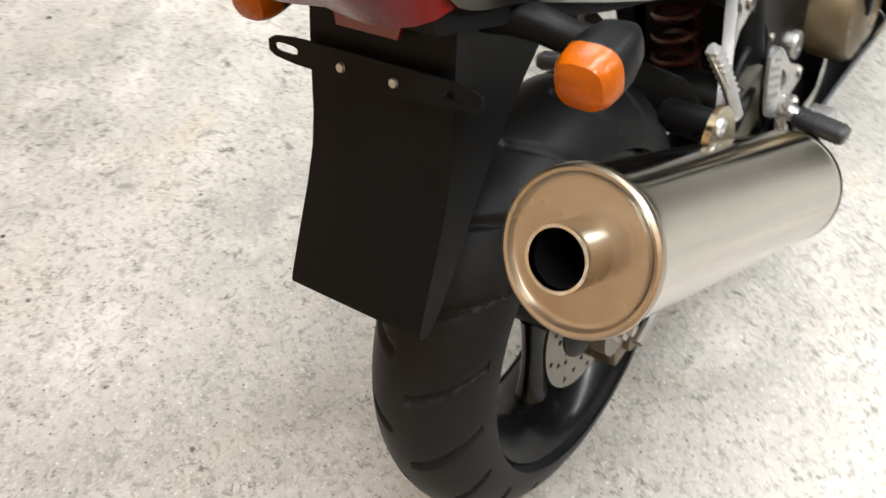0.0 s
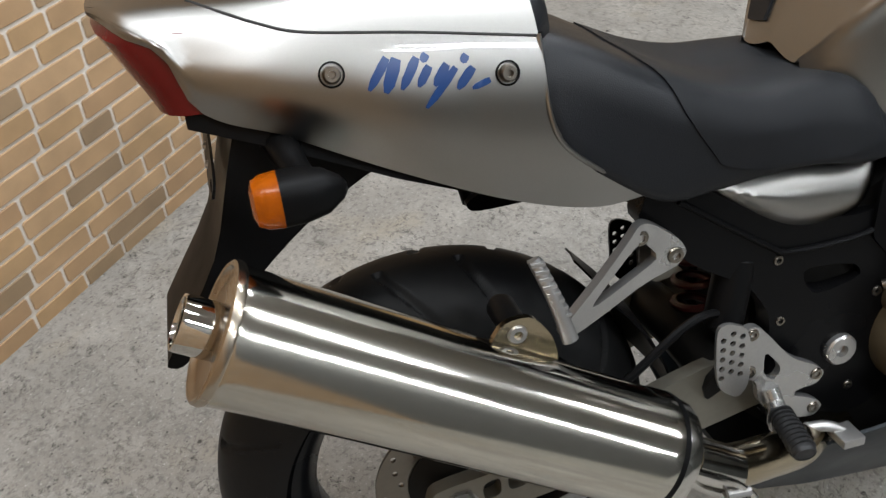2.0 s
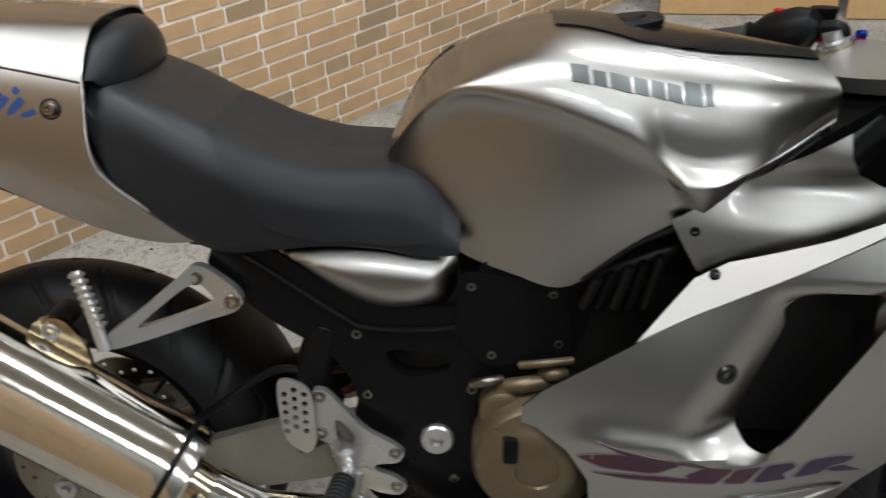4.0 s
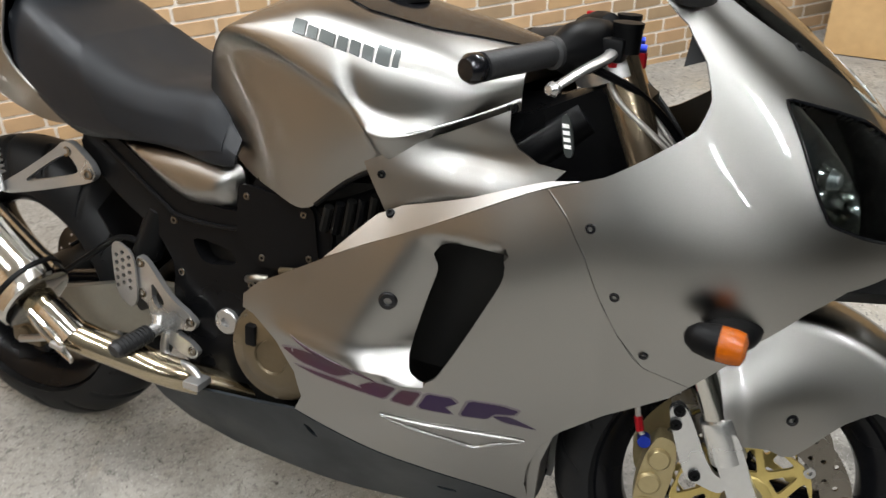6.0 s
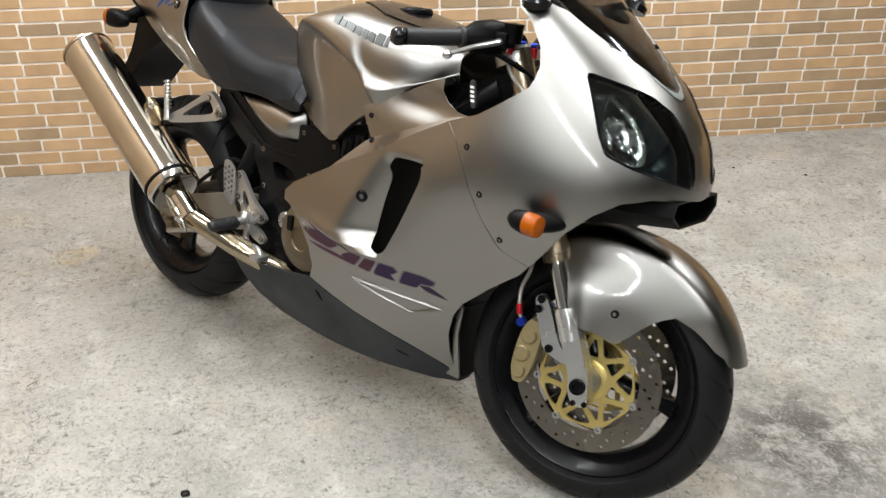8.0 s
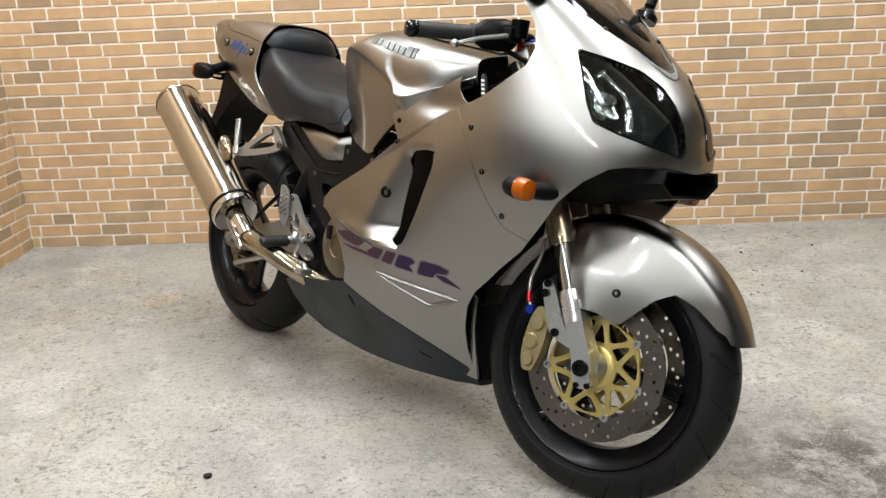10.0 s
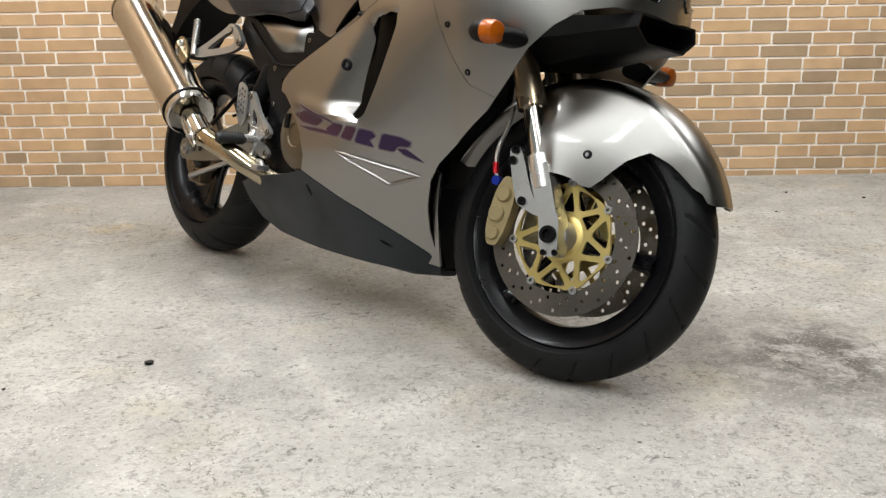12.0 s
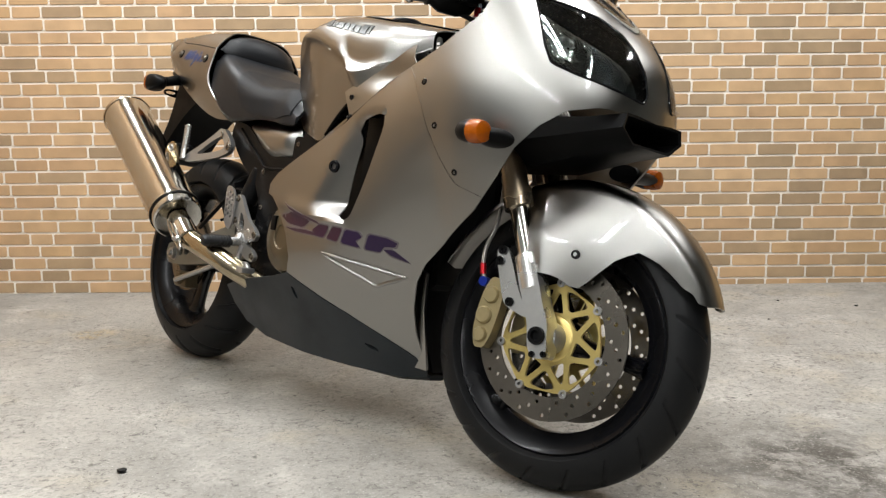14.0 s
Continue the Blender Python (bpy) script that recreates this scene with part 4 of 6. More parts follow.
# inner lip along the top of the side fairing
for k in (-1, 1):
    def lip(s, t, k=k):
        top = spline([(0.66, 0.535), (0.73, 0.583), (0.83, 0.640), (0.93, 0.690), (1.11, 0.788), (1.20, 0.825)], s)
        w = half_width(s, top) - 0.002
        return (s, k * (w - 0.030 * t), top + 0.040 * t)
    bm = skin(bmesh.new(), [(0.80, 0), (1.17, 0), (1.13, 0.16), (1.02, 0.45), (0.91, 0.95), (0.87, 0.9)], lip, step=0.012, thick=0.003, stretch=0.06, flip=k > 0)
    bike_part("fairing_lip", bm, SILVER, "pale inner edge of the fairing", side_right if k < 0 else side_left)
    screw(Vector(lip(0.893, 0.75)) + Vector((0, 0, 0.003)), (0, k * 0.7, 0.7), 0.006, BLACK, side_right if k < 0 else side_left, "fairing_screw")

# ---- belly pan ----
PAN = [(0.395, 0.262), (0.47, 0.283), (0.56, 0.298), (0.65, 0.312), (0.733, 0.330), (0.83, 0.301), (0.93, 0.265), (1.03, 0.219), (1.104, 0.182), (1.10, 0.155), (1.04, 0.142), (0.90, 0.138), (0.72, 0.140), (0.54, 0.150), (0.45, 0.175), (0.41, 0.22)]


def pan(s, z):
    w = half_width(s, z)
    return (s, -max(0.02, w) - 0.001, z)


for fn, turn in ((pan, False), (flipped(pan), True)):
    slot = rounded([(0.742, 0.300), (0.756, 0.298), (0.768, 0.272), (0.754, 0.274)], 2)
    cut2 = rounded([(0.955, 0.205), (0.985, 0.198), (0.992, 0.188), (0.965, 0.193)], 2)
    bike_part("belly_pan", skin(bmesh.new(), PAN, fn, [slot, cut2], step=0.014, thick=0.005, flip=turn), BELLY, "dark blue-grey plastic belly pan" if not turn else "")
bm = bmesh.new()
loft(bm, [[(x, -w, z), (x, w, z), (x, w * 0.5, z - 0.012), (x, -w * 0.5, z - 0.012)] for x, w, z in ((0.45, 0.09, 0.172), (0.60, 0.095, 0.145), (0.80, 0.09, 0.14), (1.0, 0.06, 0.143), (1.09, 0.035, 0.156))])
bike_part("belly_keel", bm, BELLY)

# ---- headlights ----
for fn, turn in ((fairing, False), (flipped(fairing), True)):
    k = 1 if turn else -1
    shape = rounded(LAMP, 2, 0.14)
    lens = bike_part("headlight", skin(bmesh.new(), shape, fn, step=0.014, thick=0.002, lift=-0.0015, flip=turn), LENS, "clear wedge headlight lens over a black bowl")

    def bowl(s, z, g=fn):
        x, y, q = g(s, z)
        e = min(1.0, min(math.dist((s, z), p) for p in shape) / 0.035)
        return (x - 0.075 * smooth(e), y * (1 - 0.10 * smooth(e)), q + 0.004 * smooth(e))

    bike_part("lamp_bowl", skin(bmesh.new(), shape, bowl, step=0.009, thick=0.002, lift=-0.003, flip=turn), BOWL, "dark glossy headlight bowl", lens)
    aim = Vector((1, k * 0.22, 0.02)).normalized()
    drop = smoothed([(1.492, 0.806), (1.485, 0.838), (1.505, 0.872), (1.535, 0.898), (1.565, 0.880), (1.588, 0.845), (1.590, 0.805), (1.575, 0.786), (1.53, 0.790)], 3)

    def facets(s, z, g=fn):
        x, y, q = g(s, z)
        step = math.sin((s * 1.0 + z * 0.5) * 260) + math.sin((z - s * 0.35) * 330)
        e = smooth(min(math.dist((s, z), p) for p in drop) / 0.03)
        return (x - 0.010 - 0.022 * e + 0.0022 * step * e, y * (1 - 0.03 * e), q)

    bike_part("reflector", skin(bmesh.new(), drop, facets, step=0.005, thick=0.002, flip=turn), CHROME, "faceted chromed reflector", lens)
    c = Vector(fn(1.535, 0.845)) + Vector((-0.030, -k * 0.004, 0))
    bike_part("bulb_shield", lathe(bmesh.new(), [(0.0, 0.020), (0.010, 0.016), (0.012, 0.004), (0.0, 0.0)], c, aim, 16), ALLOY, "", lens)
    for s, z in ((1.61, 0.79), (1.64, 0.785), (1.67, 0.80)):
        p = Vector(bowl(s, z)) + Vector((0.012, 0, 0))
        bike_part("lamp_stud", lathe(bmesh.new(), [(0.0, 0.006), (0.005, 0.004), (0.006, -0.006), (0.0, -0.006)], p, aim, 10), CHROME, "", lens)
    ringpts = [Vector(fn(s, z)) + normal_of(fn, s, z) * (0.0008 * (-1 if turn else 1)) for s, z in shape]
    bike_part("lens_rim", sweep(bmesh.new(), ringpts + ringpts[:1], 0.0022, 6, 1), GLOSS, "", lens)

# small position lamp under the screen
bm = skin(bmesh.new(), [(1.702, 0.945), (1.716, 0.925), (1.745, 0.903), (1.77, 0.897), (1.795, 0.903), (1.824, 0.925), (1.838, 0.945), (1.804, 0.922), (1.77, 0.914), (1.736, 0.922)], both, step=0.012, thick=0.004, lift=0.002)
lamp = bike_part("position_lamp", bm, LENS, "narrow clear lamp under the screen", nose)
bm = skin(bmesh.new(), [(1.708, 0.938), (1.720, 0.924), (1.747, 0.906), (1.77, 0.900), (1.793, 0.906), (1.820, 0.924), (1.832, 0.938), (1.804, 0.919), (1.77, 0.911), (1.736, 0.919)], both, step=0.008, thick=0.001, lift=0.0012)
bike_part("lamp_mirror", bm, WHITE, "bright lamp backing", nose)

# ---- screen ----
def screen_at(a, h):
    """a: across, -1 to 1; h: from the foot of the screen to its top."""
    b = a * a
    x = 1.478 - 0.215 * b - (0.275 - 0.075 * b) * h
    z = 0.918 + 0.125 * b + (0.235 - 0.03 * b) * h - 0.05 * h * h
    return (x, 0.150 * a * (1 + 0.22 * abs(a) * h), z)


bm = skin(bmesh.new(), [(-1, 0), (-0.5, 0), (0, 0), (0.5, 0), (1, 0), (0.9, 0.7), (0.6, 1.0), (-0.6, 1.0), (-0.9, 0.7)], screen_at, step=0.05, thick=0.003, stretch=1.0)
screen = bike_part("windscreen", bm, SMOKE, "smoke-tinted curved windscreen")
bm = skin(bmesh.new(), [(-1, -0.02), (-0.5, -0.02), (0, -0.02), (0.5, -0.02), (1, -0.02), (0.985, 0.20), (0.75, 0.28), (0.35, 0.36), (0.12, 0.40), (-0.12, 0.40), (-0.35, 0.36), (-0.75, 0.28), (-0.985, 0.20)], screen_at, step=0.04, thick=0.002, lift=-0.004)
bike_part("screen_band", bm, GLOSS, "gloss black band along the foot of the screen", screen)
for a in (-0.92, -0.6, 0.6, 0.92):
    n = normal_of(screen_at, a, 0.09)
    screw(Vector(screen_at(a, 0.09)) + n * 0.002, n, 0.006, BLACK, screen, "screen_screw")
bm = bmesh.new()
loft(bm, [[(x, -w, z - 0.04), (x, w, z - 0.04), (x, w * 0.7, z), (x, -w * 0.7, z)] for x, w, z in ((1.25, 0.10, 0.985), (1.30, 0.10, 1.005), (1.36, 0.07, 0.985), (1.42, 0.04, 0.945))])
bike_part("instrument_pod", bm, BLACK, "black instrument pod behind the screen")
for k in (-1, 1):
    bm = lathe(bmesh.new(), [(0.0, -0.012), (0.028, -0.012), (0.028, 0.002), (0.022, 0.008), (0.014, 0.018), (0.0, 0.022)], (1.262, k * 0.188, 1.052), (0.1, k * 0.35, 0.93), 24)
    mirror_base = bike_part("mirror_mount", bm, GLOSS, "black mirror mount on the fairing")
    bike_part("mirror_stem", sweep(bmesh.new(), [(1.263, k * 0.195, 1.075), (1.262, k * 0.225, 1.13), (1.25, k * 0.27, 1.175)], [0.013, 0.009, 0.008], 10), BLACK, "", mirror_base)
    head = loft(bmesh.new(), [[(1.262 + 0.03 * math.cos(t) * g, k * yy, 1.20 + 0.042 * math.sin(t) * g) for t in [2 * math.pi * i / 14 for i in range(14)]] for yy, g in ((0.235, 0.35), (0.25, 0.85), (0.30, 1.0), (0.36, 0.9), (0.395, 0.4))])
    bike_part("mirror_shell", head, SILVER, "silver mirror shell", mirror_base)

# ---- ram-air snout ----
def snout_ring(x, w, z, h, k=1.0):
    return [(x, -w, z), (x, -w * 0.92, z + h * 0.5), (x, w * 0.92, z + h * 0.5), (x, w, z), (x, w * 0.62, z - h * 0.5), (x, -w * 0.62, z - h * 0.5)]


bm = loft(bmesh.new(), [snout_ring(1.18, 0.10, 0.675, 0.10), snout_ring(1.36, 0.105, 0.675, 0.09), snout_ring(1.49, 0.100, 0.690, 0.060), snout_ring(1.572, 0.096, 0.700, 0.054), snout_ring(1.570, 0.089, 0.700, 0.045), snout_ring(1.49, 0.082, 0.692, 0.042)], close=True)
bike_part("air_intake", bm, BLACK, "black ram-air intake under the headlights")

# ---- front turn signals ----
for k in (-1, 1):
    c = Vector((1.368, -0.266 if k < 0 else 0.296, 0.658))
    out = Vector((1.0, k * 0.02, -0.03)).normalized()
    wide_of = out.cross((0, 0, 1)).normalized()
    pod = lambda t, g: [c + out * t + wide_of * (0.022 * g * math.cos(q)) + Vector((0, 0, 0.0225 * g * math.sin(q))) for q in [2 * math.pi * i / 18 for i in range(18)]]
    signal = bike_part("front_signal", loft(bmesh.new(), [pod(t, g) for t, g in ((-0.042, 0.10), (-0.039, 0.45), (-0.028, 0.82), (-0.010, 0.98), (0.0, 1.0))]), BLACK, "black turn signal with an amber lens")
    bike_part("amber_lens", loft(bmesh.new(), [pod(t, g) for t, g in ((0.0, 1.0), (0.018, 0.99), (0.028, 0.88), (0.032, 0.5))]), AMBER, "amber lens", signal)
    rows = [[Vector((1.376 + 0.036 * g * math.cos(t), k * yy, 0.655 + 0.018 * g * math.sin(t))) for t in [2 * math.pi * i / 18 for i in range(18)]] for yy, g in ((0.190, 1.05), (0.222, 1.0), (0.238, 0.9), (0.254 if k < 0 else 0.285, 0.7))]
    bike_part("signal_foot", loft(bmesh.new(), rows), BLACK, "", signal)

# ---- tank ----
TANK = [(0.485, 0.818, 0.060, 0.800, 0.070, 0.074, 0.772), (0.53, 0.902, 0.112, 0.862, 0.102, 0.094, 0.740), (0.58, 0.945, 0.146, 0.905, 0.124, 0.106, 0.694), (0.65, 0.974, 0.168, 0.905, 0.148, 0.130, 0.672),
        (0.72, 0.985, 0.182, 0.888, 0.164, 0.144, 0.660), (0.80, 0.976, 0.186, 0.858, 0.172, 0.156, 0.722), (0.87, 0.964, 0.182, 0.832, 0.172, 0.160, 0.762), (0.95, 0.952, 0.163, 0.850, 0.148, 0.135, 0.808), (1.045, 0.936, 0.108, 0.890, 0.104, 0.098, 0.858)]
COLS = [[(r[0], r[k]) for r in TANK] for k in range(1, 7)]


def tank_at(x, v):
    """v: 0 on top in the middle, 1 at the lower edge on the right; negative v on the left."""
    zt, ys, zc, yl, yb, zb = (spline(c, x) for c in COLS)
    g = abs(v)
    pts = [(0, zt), (ys * 0.52, zt - 0.012), (ys * 0.86, zt - 0.3 * (zt - zc) - 0.008), (ys, zc + 0.012), (yl + 0.4 * (ys - yl), zc - 0.018), (yl, zc - 0.45 * (zc - zb)), (yb, zb)]
    n = len(pts) - 1
    ky, kz = [(i / n, p[0]) for i, p in enumerate(pts)], [(i / n, p[1]) for i, p in enumerate(pts)]
    y, z = spline(ky, g), spline(kz, g)
    ahead = smooth((x - 0.797 - 0.13 * (g - 0.5)) / 0.022) * smooth((1.03 - x) / 0.17)
    y += ahead * (0.016 * smooth((g - 0.53) / 0.20) - 0.012 * math.exp(-((g - 0.52) / 0.085) ** 2))
    return (x, math.copysign(y, -v), z)


wide = 0.27
top = [(0.487, 0.0), (0.487, 0.55), (0.50, 1.0), (0.60, 1.0), (0.712, 1.0), (0.74, 1.0), (0.80, 1.0), (0.95, 1.0), (1.04, 1.0), (1.043, 0.5)]
shell = top + [(x, -v) for x, v in reversed(top[1:])]
bm = skin(bmesh.new(), shell[1:], tank_at, step=0.012, thick=0.003, stretch=wide, flip=True)
tank = bike_part("fuel_tank", bm, SILVER, "glossy silver fuel tank with knee hollows")
for k in (1, -1):
    on = lambda x, v, h=0.0: Vector(tank_at(x, v)) + Vector((0, -k * h, 0))
    screw(Vector(tank_at(1.03, 0.93 * k)), (0.1, -k, 0.1), 0.007, BLACK, tank, "tank_screw")
    x0 = 0.712
    for i, w in enumerate((0.021, 0.016, 0.024, 0.016, 0.015, 0.016, 0.020, 0.009)):
        v0 = 0.395 - 0.0035 * i
        v1 = v0 - (0.062 if i in (0, 6, 7) else 0.046)
        cut = [(x0, v0 * k), (x0 + w, v0 * k), (x0 + w - 0.002, v1 * k), (x0 - 0.002, v1 * k)]
        bike_part("badge_block", skin(bmesh.new(), cut, tank_at, step=0.008, thick=0.003, lift=0.002, stretch=wide, flip=True), BADGE, "raised grey badge block", tank)
        x0 += w + 0.0042
    edge = [Vector(tank_at(x, 1.0 * k)) for x in (0.74, 0.80, 0.87, 0.95, 1.03)]
    bike_part("tank_seal", sweep(bmesh.new(), edge, 0.004, 8), BLACK, "", tank)
bm = lathe(bmesh.new(), [(0.0, 0.006), (0.020, 0.006), (0.022, 0.003), (0.040, 0.003), (0.044, -0.001), (0.044, -0.008), (0.0, -0.008)], (0.80, 0, 0.976), (-0.12, 0, 1), 36)
cap = bike_part("fuel_cap", bm, BLACK, "black round fuel cap", tank)
bm = skin(bmesh.new(), [(0.70, -0.1), (0.70, 0.1), (0.80, 0.17), (0.90, 0.16), (1.035, 0.10), (1.035, -0.10), (0.90, -0.16), (0.80, -0.17)], tank_at, step=0.014, thick=0.003, lift=0.003, stretch=wide, flip=True)
bike_part("tank_pad", bm, GLOSS, "gloss black strip along the tank top", tank)
bm = skin(bmesh.new(), [(0.500, -0.34), (0.500, -0.12), (0.535, -0.10), (0.572, -0.08), (0.572, -0.30), (0.535, -0.32)], tank_at, step=0.012, thick=0.004, lift=0.004, stretch=wide, flip=True)
bike_part("tank_strap", bm, VINYL, "dark leather patch on the tank back", tank)

# silver inner panels beside the tank
for k in (-1, 1):
    def inner(x, z, k=k):
        return (x, k * (0.150 + 0.030 * math.sin(min(1, max(0, (0.90 - z) / 0.16)) * math.pi / 2) - 0.02 * math.exp(-((x - 1.0) / 0.09) ** 2 - ((z - 0.80) / 0.03) ** 2) - 0.10 * max(0, x - 1.02)), z)
    out = [(0.838, 0.766), (0.875, 0.784), (0.95, 0.820), (1.045, 0.868), (1.047, 0.840), (1.060, 0.818), (1.09, 0.803), (1.13, 0.800), (1.10, 0.765), (1.00, 0.72), (0.90, 0.690), (0.875, 0.70), (0.855, 0.735)]
    panel = bike_part("inner_panel", skin(bmesh.new(), out, inner, step=0.012, thick=0.003, flip=k > 0), SILVER, "silver inner panel between tank and fairing")
    screw(Vector(inner(0.868, 0.752)) + Vector((0, k * 0.001, 0)), (0, k, 0), 0.0055, BLACK, panel, "panel_screw")

# ---- seat ----
SEAT = [(0.122, 0.925, 0.120, 0.908, 0.136, 0.866), (0.145, 0.918, 0.130, 0.896, 0.150, 0.808), (0.20, 0.893, 0.139, 0.872, 0.153, 0.757), (0.27, 0.856, 0.142, 0.832, 0.150, 0.713), (0.34, 0.824, 0.142, 0.802, 0.148, 0.712),
        (0.41, 0.806, 0.138, 0.785, 0.145, 0.716), (0.48, 0.804, 0.126, 0.782, 0.140, 0.711), (0.535, 0.796, 0.128, 0.770, 0.142, 0.701), (0.583, 0.752, 0.122, 0.735, 0.136, 0.700)]
SCOLS = [[(r[0], r[k]) for r in SEAT] for k in range(1, 6)]


def seat_at(x, v):
    zt, ys, ze, yb, zb = (spline(c, x) for c in SCOLS)
    g = abs(v)
    dip = 0.006 * math.exp(-((x - 0.38) / 0.1) ** 2)
    pts = [(0, zt - dip), (ys * 0.45, zt - dip * 0.4), (ys * 0.85, zt - 0.25 * (zt - ze)), (ys + 0.004, ze - 0.012), (0.5 * (ys + yb) + 0.004, 0.5 * (ze + zb)), (yb, zb), (yb - 0.012, zb - 0.004)]
    n = len(pts) - 1
    y, z = spline([(i / n, p[0]) for i, p in enumerate(pts)], g), spline([(i / n, p[1]) for i, p in enumerate(pts)], g)
    return (x, math.copysign(y, -v), z)


bm = skin(bmesh.new(), [(0.123, -1), (0.123, 0), (0.123, 1), (0.20, 1), (0.35, 1), (0.50, 1), (0.57, 1), (0.583, 0.8), (0.583, 0), (0.583, -0.8), (0.57, -1), (0.35, -1), (0.2, -1)], seat_at, step=0.012, thick=0.008, stretch=0.22, flip=True)
seat = bike_part("seat", bm, VINYL, "black vinyl rider's seat with a matt middle")
patch = [(0.255, 0.0), (0.262, 0.25), (0.29, 0.50), (0.335, 0.72), (0.40, 0.80), (0.50, 0.80), (0.56, 0.70), (0.56, 0.0)]
bm = skin(bmesh.new(), patch[1:-1] + [(0.56, -0.70)] + [(x, -v) for x, v in reversed(patch[1:-2])], seat_at, step=0.012, thick=0.004, lift=0.0025, stretch=0.22, flip=True)
bike_part("seat_panel", bm, SUEDE, "matt ribbed seat panel", seat)
rows = []
for a in range(11):
    t = a / 10 * 2 - 1
    w = math.sqrt(max(0.0, 1 - abs(t) ** 3.2))
    rows.append([(0.142 + 0.026 * w * math.cos(q) - 0.006 * math.sin(q) - 0.012 * t * t, 0.128 * t, 0.938 + 0.043 * w * math.sin(q) - 0.016 * t * t) for q in [2 * math.pi * i / 18 for i in range(18)]])
bike_part("seat_bolster", loft(bmesh.new(), rows), VINYL, "padded black bolster in front of the tail", seat)

# ---- tail ----
TAIL = [(-0.299, 1.001, 0.034, 0.997, 0.040, 0.993, 0.039, 0.989), (-0.270, 1.007, 0.068, 0.997, 0.084, 0.985, 0.086, 0.972), (-0.236, 1.005, 0.083, 0.991, 0.102, 0.970, 0.105, 0.952), (-0.218, 1.003, 0.087, 0.988, 0.108, 0.956, 0.104, 0.897),
        (-0.14, 0.999, 0.095, 0.986, 0.125, 0.950, 0.120, 0.860), (-0.03, 0.999, 0.098, 0.986, 0.135, 0.938, 0.138, 0.804), (0.09, 0.993, 0.100, 0.976, 0.142, 0.922, 0.140, 0.746), (0.19, 0.985, 0.100, 0.966, 0.146, 0.91, 0.140, 0.716), (0.275, 0.98, 0.10, 0.96, 0.145, 0.90, 0.128, 0.714)]
TCOLS = [[(r[0], r[k]) for r in TAIL] for k in range(1, 8)]


def tail_at(x, v):
    zt, y1, z1, y2, z2, y3, z3 = (spline(c, x) for c in TCOLS)
    g = abs(v)
    mid = (max(y2, y3) + 0.014 * smooth((x + 0.3) / 0.15), 0.56 * z2 + 0.44 * z3)
    pts = [(0, zt), (y1 * 0.6, zt - 0.003), (y1, z1), (y2, z2), mid, (y3, z3)]
    n = len(pts) - 1
    y, z = spline([(i / n, p[0]) for i, p in enumerate(pts)], g), spline([(i / n, p[1]) for i, p in enumerate(pts)], g)
    return (x, math.copysign(y, -v), z)


def tail_v(x, z):
    """v on the tail's right side at height z."""
    return min((abs(tail_at(x, i / 800)[2] - z), i / 800) for i in range(240, 801))[1]


